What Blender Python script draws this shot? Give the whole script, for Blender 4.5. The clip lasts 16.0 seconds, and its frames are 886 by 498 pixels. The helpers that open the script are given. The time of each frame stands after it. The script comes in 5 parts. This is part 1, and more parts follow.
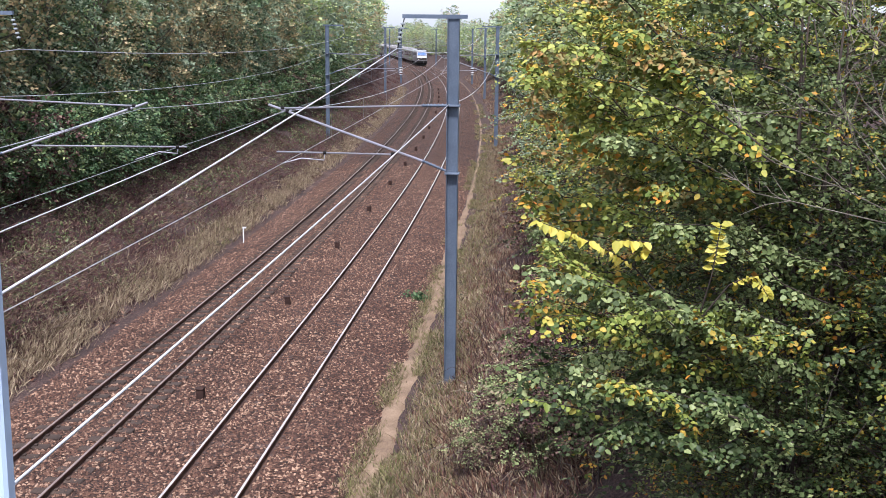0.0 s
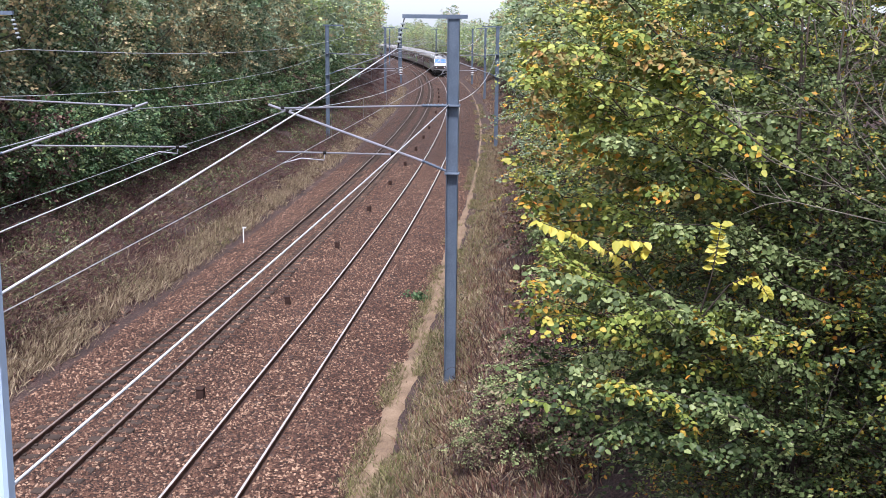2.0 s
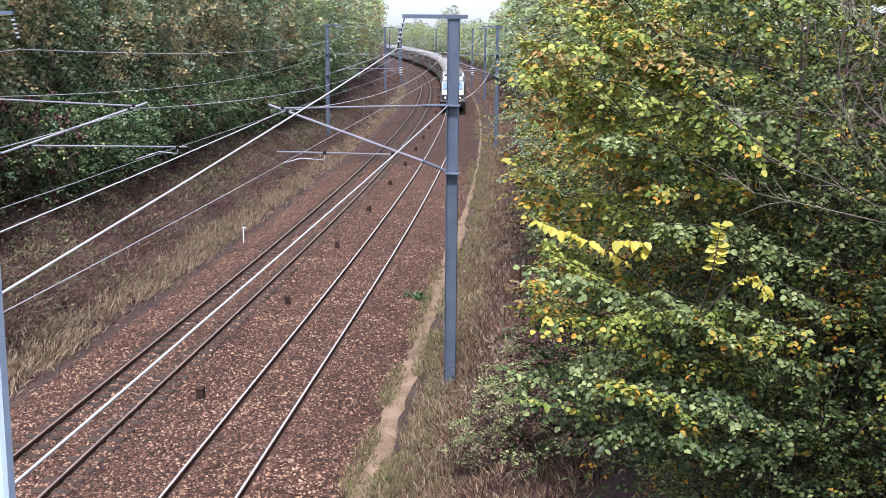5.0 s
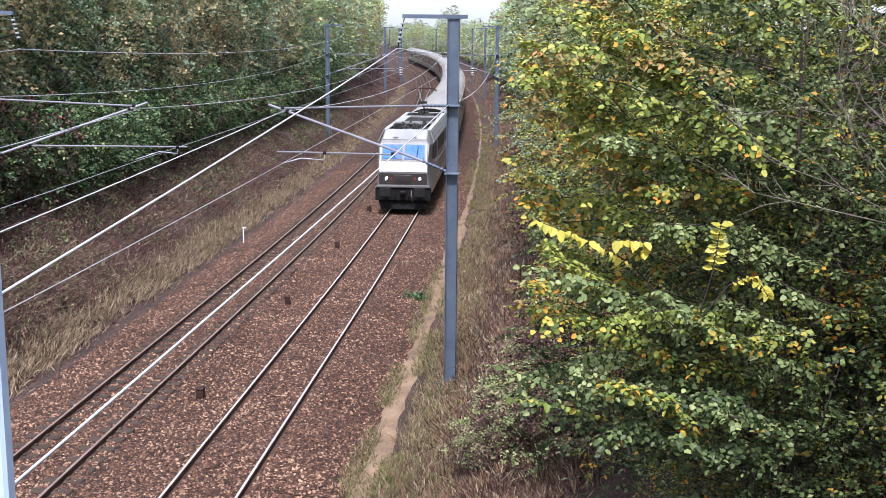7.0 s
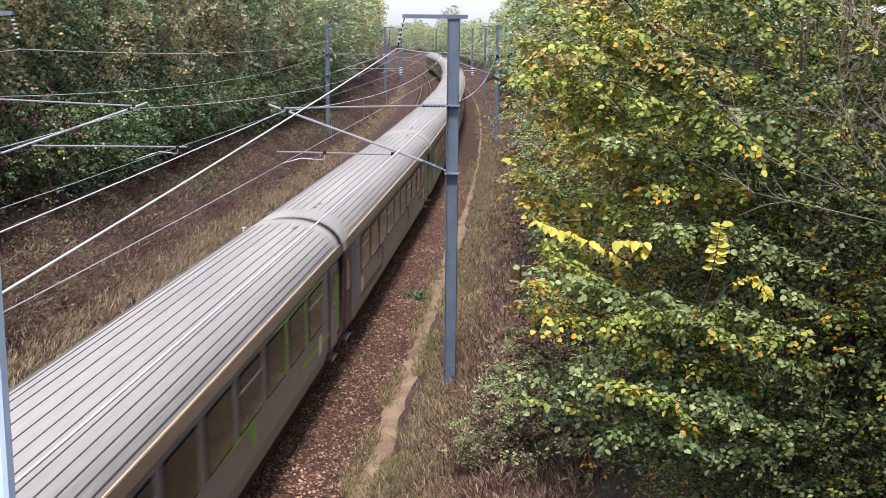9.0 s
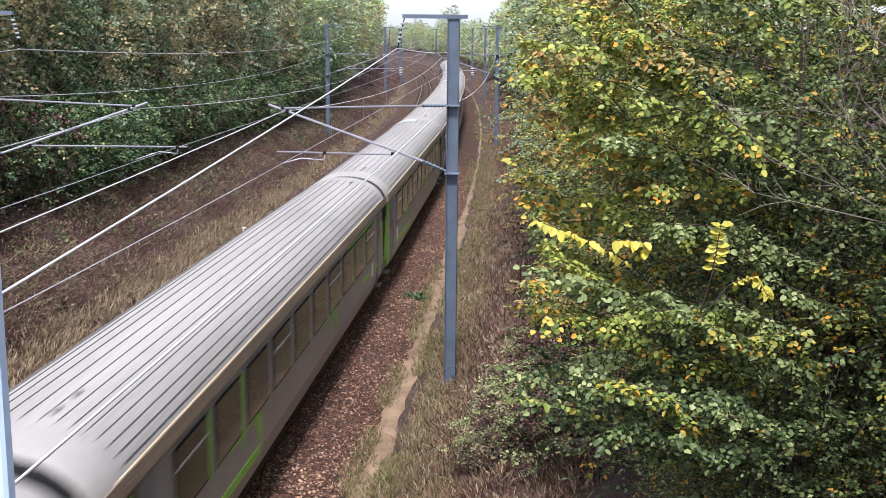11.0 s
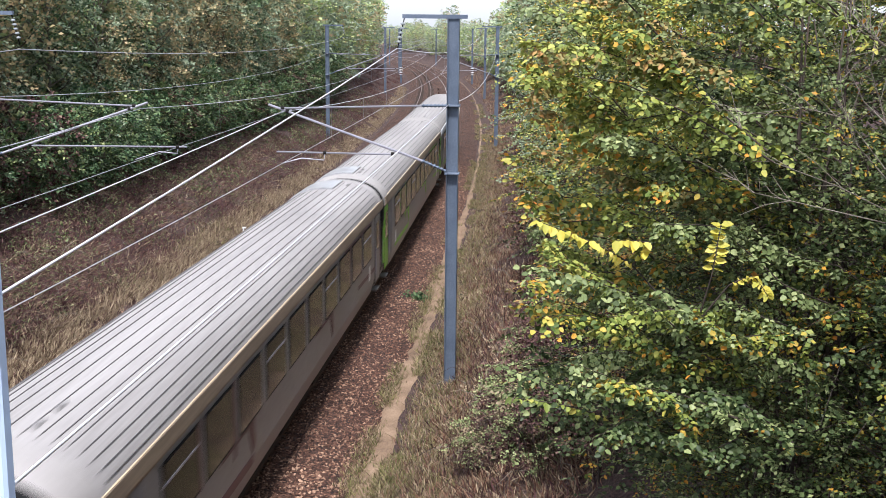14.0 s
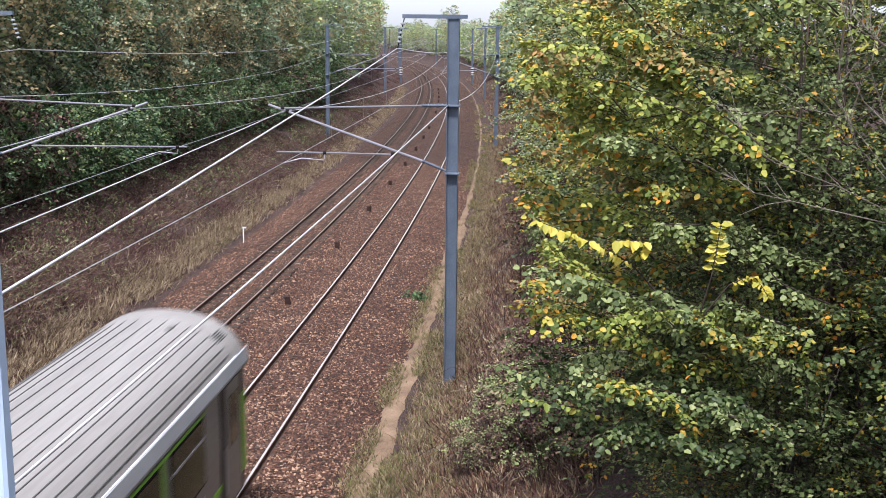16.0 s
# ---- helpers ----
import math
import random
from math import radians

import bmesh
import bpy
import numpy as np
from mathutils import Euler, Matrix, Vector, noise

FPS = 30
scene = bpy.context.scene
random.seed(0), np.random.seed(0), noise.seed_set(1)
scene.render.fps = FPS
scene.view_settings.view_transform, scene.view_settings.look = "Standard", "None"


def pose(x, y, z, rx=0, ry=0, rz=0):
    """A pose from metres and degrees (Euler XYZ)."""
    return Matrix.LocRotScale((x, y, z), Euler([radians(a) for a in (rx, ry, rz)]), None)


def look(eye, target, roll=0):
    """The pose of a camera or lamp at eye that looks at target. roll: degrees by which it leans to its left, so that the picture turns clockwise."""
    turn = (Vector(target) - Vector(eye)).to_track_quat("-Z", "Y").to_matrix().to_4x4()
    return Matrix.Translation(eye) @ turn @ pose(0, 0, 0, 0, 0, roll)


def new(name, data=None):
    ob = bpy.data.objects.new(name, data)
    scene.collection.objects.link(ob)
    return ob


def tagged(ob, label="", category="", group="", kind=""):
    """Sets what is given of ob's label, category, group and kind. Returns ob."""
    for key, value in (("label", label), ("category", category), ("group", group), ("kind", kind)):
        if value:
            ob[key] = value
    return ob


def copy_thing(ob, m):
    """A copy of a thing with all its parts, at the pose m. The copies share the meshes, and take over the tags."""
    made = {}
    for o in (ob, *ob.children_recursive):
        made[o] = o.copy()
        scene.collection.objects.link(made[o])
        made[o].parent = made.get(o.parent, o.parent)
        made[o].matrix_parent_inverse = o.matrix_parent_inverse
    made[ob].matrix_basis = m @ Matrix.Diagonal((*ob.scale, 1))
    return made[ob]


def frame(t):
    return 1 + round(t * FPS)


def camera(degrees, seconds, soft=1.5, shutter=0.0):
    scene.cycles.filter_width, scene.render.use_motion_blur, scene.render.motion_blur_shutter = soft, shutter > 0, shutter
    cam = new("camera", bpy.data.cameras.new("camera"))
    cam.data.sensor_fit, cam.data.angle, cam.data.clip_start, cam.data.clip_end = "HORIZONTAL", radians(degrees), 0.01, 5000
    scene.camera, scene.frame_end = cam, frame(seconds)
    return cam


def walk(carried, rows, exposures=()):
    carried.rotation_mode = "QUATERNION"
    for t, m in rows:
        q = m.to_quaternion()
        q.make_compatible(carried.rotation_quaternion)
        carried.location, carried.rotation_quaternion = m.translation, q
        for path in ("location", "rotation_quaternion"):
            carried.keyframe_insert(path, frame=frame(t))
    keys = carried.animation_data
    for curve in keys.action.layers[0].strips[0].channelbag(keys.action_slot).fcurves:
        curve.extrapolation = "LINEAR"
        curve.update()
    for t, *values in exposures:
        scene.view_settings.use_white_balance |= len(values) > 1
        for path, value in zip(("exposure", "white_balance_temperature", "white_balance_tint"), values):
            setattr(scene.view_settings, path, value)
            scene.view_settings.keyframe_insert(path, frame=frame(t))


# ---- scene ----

cam = camera(42.81, 16.0, soft=0.5, shutter=0.3)
EYE = Vector((0.0, 0.0, 9.18))
YAW, PITCH, ROLL = radians(4.645), radians(10.931), 0.556
AIM = EYE + Vector((-math.sin(YAW) * math.cos(PITCH), math.cos(YAW) * math.cos(PITCH), -math.sin(PITCH)))
walk(cam, [(0.0, look(EYE, AIM, ROLL)), (16.0, look(EYE, AIM, ROLL))], exposures=[(0.0, 0.87, 5800, 15), (6.5, 0.95, 5800, 15), (7.5, 0.92, 5900, 14), (8.4, 0.7, 6000, 14), (9.1, 0.88, 6200, 14), (11.5, 0.95, 6000, 13), (14.5, 0.95, 6000, 13), (16.0, 0.82, 6000, 14)])

# ---- light: bright hazy sky with a soft high sun from behind ----
world = bpy.data.worlds.new("sky")
scene.world = world
world.use_nodes = True
wn = world.node_tree.nodes
sky = wn.new("ShaderNodeTexSky")
sky.sky_type = "NISHITA"
sky.sun_disc = False
sky.sun_elevation = radians(61)
sky.sun_rotation = radians(180)
sky.dust_density = 1.5
sky.air_density = 1.0
hazy = wn.new("ShaderNodeHueSaturation")
hazy.inputs["Saturation"].default_value = 0.35
world.node_tree.links.new(sky.outputs[0], hazy.inputs["Color"])
veil = wn.new("ShaderNodeMix")
veil.data_type = "RGBA"
veil.inputs[0].default_value = 0.4
veil.inputs[7].default_value = (6.6, 6.8, 7.1, 1)
world.node_tree.links.new(hazy.outputs[0], veil.inputs[6])
world.node_tree.links.new(veil.outputs[2], wn["Background"].inputs[0])
wn["Background"].inputs[1].default_value = 0.115
sun = new("sun", bpy.data.lights.new("sun", "SUN"))
sun.data.energy = 3.5
sun.data.angle = radians(9)
sun.data.color = (1.0, 0.95, 0.87)
sun.matrix_world = look((0, 0, 0), (0.0, 0.48, -0.88))

# ---- materials ----


def make_mat(name, stops, rough=0.8, metal=0.0, scale=4.0, fine=40.0, bump=0.3, bump_dist=0.01, by="noise", translucent=0.0, spec=0.5, mixfine=0.4, stretch=(1, 1, 1)):
    """Noise at two scales runs a colour ramp; by='island' or 'object' varies whole pieces."""
    m = bpy.data.materials.new(name)
    m.use_nodes = True
    nt = m.node_tree
    n, li = nt.nodes, nt.links
    b = n["Principled BSDF"]
    tc = n.new("ShaderNodeTexCoord")
    mp = n.new("ShaderNodeMapping")
    mp.inputs["Scale"].default_value = stretch
    li.new(tc.outputs["Object"], mp.inputs[0])
    n1 = n.new("ShaderNodeTexNoise")
    n1.inputs["Scale"].default_value, n1.inputs["Detail"].default_value = scale, 4
    n2 = n.new("ShaderNodeTexNoise")
    n2.inputs["Scale"].default_value, n2.inputs["Detail"].default_value = fine, 3
    li.new(mp.outputs[0], n1.inputs["Vector"])
    li.new(mp.outputs[0], n2.inputs["Vector"])
    mx = n.new("ShaderNodeMix")
    mx.inputs[0].default_value = mixfine
    li.new(n1.outputs[0], mx.inputs[2])
    li.new(n2.outputs[0], mx.inputs[3])
    value = mx.outputs[0]
    if by != "noise":
        src = n.new("ShaderNodeNewGeometry").outputs["Random Per Island"] if by == "island" else n.new("ShaderNodeObjectInfo").outputs["Random"]
        m2 = n.new("ShaderNodeMix")
        m2.inputs[0].default_value = 0.45
        li.new(src, m2.inputs[2])
        li.new(value, m2.inputs[3])
        value = m2.outputs[0]
    st = n.new("ShaderNodeMapRange")
    st.inputs[1].default_value, st.inputs[2].default_value = (0.28, 0.72) if by == "noise" else (0.16, 0.8)
    li.new(value, st.inputs[0])
    rp = n.new("ShaderNodeValToRGB")
    el = rp.color_ramp.elements
    while len(el) < len(stops):
        el.new(0.5)
    for e, (p, c) in zip(el, stops):
        e.position, e.color = p, (*c, 1)
    li.new(st.outputs[0], rp.inputs[0])
    li.new(rp.outputs[0], b.inputs["Base Color"])
    b.inputs["Roughness"].default_value = rough
    b.inputs["Metallic"].default_value = metal
    b.inputs["Specular IOR Level"].default_value = spec
    if bump:
        bp = n.new("ShaderNodeBump")
        bp.inputs["Strength"].default_value, bp.inputs["Distance"].default_value = bump, bump_dist
        li.new(n2.outputs[0], bp.inputs["Height"])
        li.new(bp.outputs[0], b.inputs["Normal"])
    if translucent:
        tr = n.new("ShaderNodeBsdfTranslucent")
        li.new(rp.outputs[0], tr.inputs[0])
        ms = n.new("ShaderNodeMixShader")
        ms.inputs[0].default_value = translucent
        li.new(b.outputs[0], ms.inputs[1])
        li.new(tr.outputs[0], ms.inputs[2])
        li.new(ms.outputs[0], n["Material Output"].inputs[0])
    return m


def flat2(name, c, rough=0.5, metal=0.0, var=0.15, scale=3.0, fine=30.0, bump=0.05, spec=0.5):
    lo = tuple(max(0, x * (1 - var)) for x in c)
    hi = tuple(min(1, x * (1 + var)) for x in c)
    return make_mat(name, [(0.0, lo), (1.0, hi)], rough, metal, scale, fine, bump, 0.004, spec=spec)


def gravel_mat(name, stops, scale, dist):
    """Crushed stone: each cell takes its own shade, with dark joints and big soft stains."""
    m = bpy.data.materials.new(name)
    m.use_nodes = True
    n, li = m.node_tree.nodes, m.node_tree.links
    b = n["Principled BSDF"]
    tc = n.new("ShaderNodeTexCoord")
    vo = n.new("ShaderNodeTexVoronoi")
    vo.inputs["Scale"].default_value = scale
    li.new(tc.outputs["Object"], vo.inputs["Vector"])
    sp = n.new("ShaderNodeSeparateColor")
    li.new(vo.outputs["Color"], sp.inputs[0])
    no = n.new("ShaderNodeTexNoise")
    no.inputs["Scale"].default_value, no.inputs["Detail"].default_value = 0.6, 4
    li.new(tc.outputs["Object"], no.inputs["Vector"])
    mx = n.new("ShaderNodeMix")
    mx.inputs[0].default_value = 0.3
    li.new(sp.outputs[0], mx.inputs[2])
    li.new(no.outputs[0], mx.inputs[3])
    rp = n.new("ShaderNodeValToRGB")
    el = rp.color_ramp.elements
    while len(el) < len(stops):
        el.new(0.5)
    for e, (q, c) in zip(el, stops):
        e.position, e.color = q, (*c, 1)
    li.new(mx.outputs[0], rp.inputs[0])
    li.new(rp.outputs[0], b.inputs["Base Color"])
    b.inputs["Roughness"].default_value = 0.92
    bp = n.new("ShaderNodeBump")
    bp.invert = True
    bp.inputs["Strength"].default_value, bp.inputs["Distance"].default_value = 1.0, dist
    li.new(vo.outputs["Distance"], bp.inputs["Height"])
    li.new(bp.outputs[0], b.inputs["Normal"])
    return m


# Bed darker than the loose stones, so shade in their gaps is coloured in
M_BALLAST = gravel_mat("ballast_gravel", [(0.12, (0.007, 0.003, 0.003)), (0.5, (0.038, 0.015, 0.01)), (0.74, (0.1, 0.043, 0.026)), (0.94, (0.3, 0.165, 0.105))], 17.0, 0.06)
M_STONE = make_mat("ballast_stone", [(0.0, (0.014, 0.007, 0.005)), (0.42, (0.062, 0.027, 0.018)), (0.75, (0.135, 0.066, 0.043)), (1.0, (0.4, 0.26, 0.18))], 0.9, scale=0.5, fine=20, bump=0.3, by="island")
M_SOIL = make_mat("bank_soil", [(0.0, (0.013, 0.008, 0.006)), (0.4, (0.042, 0.023, 0.021)), (0.7, (0.085, 0.049, 0.042)), (1.0, (0.2, 0.135, 0.105))], 0.95, scale=0.6, fine=16.0, bump=1.0, bump_dist=0.09, mixfine=0.65)
M_PATH = make_mat("sandy_path", [(0.0, (0.085, 0.055, 0.035)), (0.45, (0.2, 0.132, 0.086)), (1.0, (0.33, 0.235, 0.16))], 0.95, scale=1.1, fine=22, bump=0.6, bump_dist=0.03)
M_RAIL = make_mat("rail_side_rust", [(0.0, (0.05, 0.025, 0.02)), (1.0, (0.13, 0.07, 0.05))], 0.75, 0.2, 3, 40, 0.2)
M_RAILTOP = make_mat("polished_rail_head", [(0.0, (0.45, 0.41, 0.4)), (1.0, (0.64, 0.6, 0.59))], 0.38, 0.3, 2, 30, 0.05)
M_RAILDULL = make_mat("dull_rail_head", [(0.0, (0.2, 0.15, 0.14)), (1.0, (0.34, 0.27, 0.25))], 0.45, 0.3, 2, 30, 0.05)
M_SLEEPER = make_mat("sleeper_concrete", [(0.0, (0.018, 0.011, 0.009)), (0.5, (0.045, 0.028, 0.022)), (1.0, (0.1, 0.066, 0.05))], 0.9, scale=2, fine=30, bump=0.4)
M_SLEEPERW = make_mat("sleeper_timber", [(0.0, (0.035, 0.022, 0.02)), (1.0, (0.1, 0.06, 0.05))], 0.9, scale=2, fine=30, bump=0.4)
M_STEEL = make_mat("galvanised_steel", [(0.0, (0.075, 0.1, 0.15)), (0.5, (0.11, 0.14, 0.195)), (1.0, (0.16, 0.195, 0.26))], 0.5, 0.2, 1.5, 25, 0.08)
M_TUBE = make_mat("galvanised_tube", [(0.0, (0.33, 0.32, 0.38)), (1.0, (0.5, 0.49, 0.55))], 0.4, 0.5, 3, 40, 0.05)
M_WIRE = make_mat("bright_wire", [(0.0, (0.62, 0.62, 0.68)), (1.0, (0.8, 0.8, 0.85))], 0.4, 0.3, 3, 40, 0.0)
M_THIN = make_mat("grey_wire", [(0.0, (0.4, 0.4, 0.45)), (1.0, (0.55, 0.55, 0.6))], 0.5, 0.3, 3, 40, 0.0)
M_GLASSINS = make_mat("insulator_glass", [(0.0, (0.3, 0.33, 0.35)), (1.0, (0.5, 0.53, 0.55))], 0.15, 0.0, 3, 40, 0.0)
M_BLACK = flat2("black_rubber", (0.01, 0.01, 0.011), 0.85, spec=0.2)
M_DARKMETAL = flat2("dark_underframe", (0.017, 0.015, 0.0145), 0.8, 0.1, 0.4, spec=0.25)
M_BARK = make_mat("bark", [(0.0, (0.05, 0.04, 0.03)), (1.0, (0.17, 0.14, 0.11))], 0.9, scale=3, fine=30, bump=0.6, bump_dist=0.02, stretch=(1, 1, 0.2))
M_DARKBARK = make_mat("dark_twig_bark", [(0.0, (0.02, 0.014, 0.011)), (1.0, (0.07, 0.05, 0.04))], 0.9, scale=3, fine=30, bump=0.3)
M_TWIG = make_mat("bare_twig", [(0.0, (0.13, 0.105, 0.085)), (1.0, (0.3, 0.265, 0.225))], 0.85, scale=2, fine=30, bump=0.2)


def leaf_mat(name, stops, tr=0.2, scale=0.35, rough=0.5):
    return make_mat(name, stops, rough, 0.0, scale, 1.3, 0.0, by="island", translucent=tr, spec=0.25, mixfine=0.35)


M_LEAF_MIX = leaf_mat("leaves_green_yellow", [(0.0, (0.03, 0.055, 0.018)), (0.28, (0.1, 0.15, 0.038)), (0.52, (0.24, 0.28, 0.06)), (0.74, (0.44, 0.38, 0.075)), (0.88, (0.58, 0.32, 0.05)), (1.0, (0.58, 0.19, 0.035))])
M_LEAF_DARK = leaf_mat("leaves_dark_green", [(0.0, (0.025, 0.05, 0.028)), (0.4, (0.06, 0.12, 0.055)), (0.75, (0.12, 0.2, 0.09)), (1.0, (0.26, 0.34, 0.16))])
M_LEAF_AUTUMN = leaf_mat("leaves_autumn_brown", [(0.0, (0.08, 0.1, 0.04)), (0.35, (0.2, 0.21, 0.075)), (0.65, (0.36, 0.27, 0.1)), (1.0, (0.5, 0.26, 0.09))])
M_LEAF_LIME = leaf_mat("leaves_lime", [(0.0, (0.08, 0.115, 0.028)), (0.45, (0.22, 0.27, 0.06)), (0.8, (0.38, 0.4, 0.1)), (1.0, (0.58, 0.48, 0.1))])
M_LEAF_YELLOW = leaf_mat("leaves_bright_yellow", [(0.0, (0.36, 0.38, 0.08)), (0.5, (0.66, 0.57, 0.1)), (1.0, (0.8, 0.66, 0.18))], 0.4)
M_LEAF_GREY = leaf_mat("leaves_grey_green", [(0.0, (0.055, 0.08, 0.03)), (0.5, (0.18, 0.23, 0.09)), (1.0, (0.42, 0.46, 0.22))])
M_BRACKEN = leaf_mat("dead_bracken", [(0.0, (0.02, 0.009, 0.01)), (0.45, (0.078, 0.036, 0.037)), (0.8, (0.155, 0.085, 0.075)), (1.0, (0.29, 0.2, 0.15))], 0.15, rough=0.8)
M_STRAW = leaf_mat("dry_grass", [(0.0, (0.07, 0.048, 0.03)), (0.5, (0.22, 0.163, 0.105)), (1.0, (0.48, 0.38, 0.265))], 0.2, rough=0.8)
M_GRASS = leaf_mat("green_grass", [(0.0, (0.06, 0.075, 0.025)), (0.5, (0.18, 0.19, 0.07)), (1.0, (0.38, 0.34, 0.16))], 0.3, rough=0.7)

# Far leaf colours, lightened and greyed to stand in for distance haze
M_FAR_GREEN = leaf_mat("hazed_leaves_green", [(0.0, (0.05, 0.085, 0.055)), (0.4, (0.18, 0.24, 0.15)), (0.75, (0.34, 0.41, 0.26)), (1.0, (0.55, 0.59, 0.42))], 0.35, 0.12)
M_FAR_OLIVE = leaf_mat("hazed_leaves_olive", [(0.0, (0.14, 0.125, 0.065)), (0.4, (0.37, 0.33, 0.18)), (0.75, (0.56, 0.45, 0.25)), (1.0, (0.66, 0.47, 0.28))], 0.35, 0.12)
M_FAR_PALE = leaf_mat("hazed_leaves_pale", [(0.0, (0.16, 0.22, 0.15)), (0.5, (0.34, 0.42, 0.28)), (1.0, (0.55, 0.6, 0.42))], 0.35, 0.12)
M_FAR_LIME = leaf_mat("hazed_leaves_lime", [(0.0, (0.2, 0.28, 0.12)), (0.5, (0.38, 0.47, 0.2)), (1.0, (0.58, 0.6, 0.28))], 0.35, 0.12)
# Dark green leaves, deepened to stand in for shade low in the hedge
M_NEAR_DARK = leaf_mat("hedge_leaves_dark_shade", [(0.0, (0.008, 0.016, 0.006)), (0.4, (0.055, 0.085, 0.03)), (0.75, (0.145, 0.19, 0.072)), (1.0, (0.38, 0.42, 0.19))], 0.15, rough=0.45)

# ---- helpers ----
XM, R0, S0 = -8.484, 1500.0, 34.0   # middle between the tracks; the curve to the left begins at S0
UR, UL = 1.945, -1.945              # offsets of the two tracks


def dev(y):
    if y <= S0:
        return 0.0
    if y <= 760:
        return R0 - math.sqrt(R0 * R0 - (y - S0) ** 2)
    k = (760 - S0) / math.sqrt(R0 * R0 - (760 - S0) ** 2)
    return R0 - math.sqrt(R0 * R0 - (760 - S0) ** 2) + k * (y - 760)


def along(s, u, z=0.0):
    """Point at arc length s on the line, u to the right of its middle."""
    if s <= S0:
        return Vector((XM + u, s, z))
    a = (s - S0) / R0
    return Vector((XM - R0 + (R0 + u) * math.cos(a), S0 + (R0 + u) * math.sin(a), z))


def turn_at(s):
    return 0.0 if s <= S0 else math.degrees((s - S0) / R0)


def mesh_np(name, verts, faces, mats, mat_idx=None, smooth=False):
    me = bpy.data.meshes.new(name)
    me.from_pydata(verts if isinstance(verts, list) else verts.tolist(), [], faces if isinstance(faces, list) else faces.tolist())
    for m in mats:
        me.materials.append(m)
    if mat_idx is not None:
        me.polygons.foreach_set("material_index", mat_idx)
    if smooth:
        me.polygons.foreach_set("use_smooth", [True] * len(me.polygons))
    me.update()
    return me


def part(name, bm, material, parent=None, label="", smooth=False):
    me = bpy.data.meshes.new(name)
    bm.to_mesh(me)
    bm.free()
    me.materials.append(material)
    if smooth:
        me.polygons.foreach_set("use_smooth", [True] * len(me.polygons))
    ob = new(name, me)
    ob.parent = parent
    if label:
        ob["label"] = label
    return ob


def put(name, me, parent=None, label=""):
    ob = new(name, me)
    ob.parent = parent
    if label:
        ob["label"] = label
    return ob


def box_into(bm, x0, x1, y0, y1, z0, z1, bevel=0.0):
    m = Matrix.LocRotScale(((x0 + x1) / 2, (y0 + y1) / 2, (z0 + z1) / 2), None, (abs(x1 - x0), abs(y1 - y0), abs(z1 - z0)))
    r = bmesh.ops.create_cube(bm, size=1.0, matrix=m)
    if bevel:
        es = list({e for v in r["verts"] for e in v.link_edges})
        bmesh.ops.bevel(bm, geom=es, offset=bevel, segments=1, affect="EDGES")
    return bm


def box(x0, x1, y0, y1, z0, z1, bevel=0.0):
    return box_into(bmesh.new(), x0, x1, y0, y1, z0, z1, bevel)


def tube_data(pts, radii, sides=6):
    """Verts and faces of a tube along points, with end caps."""
    pts = [Vector(p) for p in pts]
    if not isinstance(radii, (list, tuple)):
        radii = [radii] * len(pts)
    vs, fs = [], []
    for i, p in enumerate(pts):
        t = (pts[min(i + 1, len(pts) - 1)] - pts[max(i - 1, 0)]).normalized()
        a = t.cross(Vector((0, 0, 1)))
        if a.length < 1e-3:
            a = Vector((1, 0, 0))
        a.normalize()
        b = t.cross(a)
        for k in range(sides):
            w = 2 * math.pi * k / sides
            vs.append(p + (a * math.cos(w) + b * math.sin(w)) * radii[i])
    for i in range(len(pts) - 1):
        for k in range(sides):
            fs.append((i * sides + k, i * sides + (k + 1) % sides, (i + 1) * sides + (k + 1) % sides, (i + 1) * sides + k))
    fs.append(tuple(range(sides)))
    fs.append(tuple(range((len(pts) - 1) * sides, len(pts) * sides)))
    return vs, fs


def tubes_mesh(name, runs, mat, sides=6, smooth=True):
    vs, fs = [], []
    for pts, r in runs:
        v, f = tube_data(pts, r, sides)
        o = len(vs)
        vs += [tuple(x) for x in v]
        fs += [tuple(i + o for i in q) for q in f]
    return mesh_np(name, vs, fs, [mat], smooth=smooth)


def sag(a, b, drop, n=14):
    a, b = Vector(a), Vector(b)
    return [a.lerp(b, i / n) - Vector((0, 0, drop * 4 * (i / n) * (1 - i / n))) for i in range(n + 1)]


# ---- ground: one sheet, a cutting with two banks ----
PROFILE = [(-3000, 9), (-400, 9), (-60, 8), (-26, 6.6), (-16, 4.6), (-10.5, 1.9), (-7.2, 0.3), (-5.9, -0.25), (-5.0, -0.5), (-4.2, -0.48), (4.2, -0.48),
           (5.4, -0.36), (6.5, -0.12), (7.3, 0.2), (9.5, 1.6), (14, 4.6), (20, 7.2), (40, 8.3), (400, 9), (3000, 9)]


def ground_z(u, y):
    z = float(np.interp(u, [p[0] for p in PROFILE], [p[1] for p in PROFILE]))
    if u > 7 and y < 14:      # the approach bank of the bridge
        z += min(1, (14 - y) / 9) * min(1, (u - 7) / 3) * 3.2
    rough = min(1.0, max(0.0, abs(u) - 5.6) / 3)
    z += rough * (noise.noise(Vector((u * 0.35, y * 0.3, 0.2))) * 0.4 + noise.noise(Vector((u * 1.1, y * 1.0, 4.0))) * 0.25)
    return z


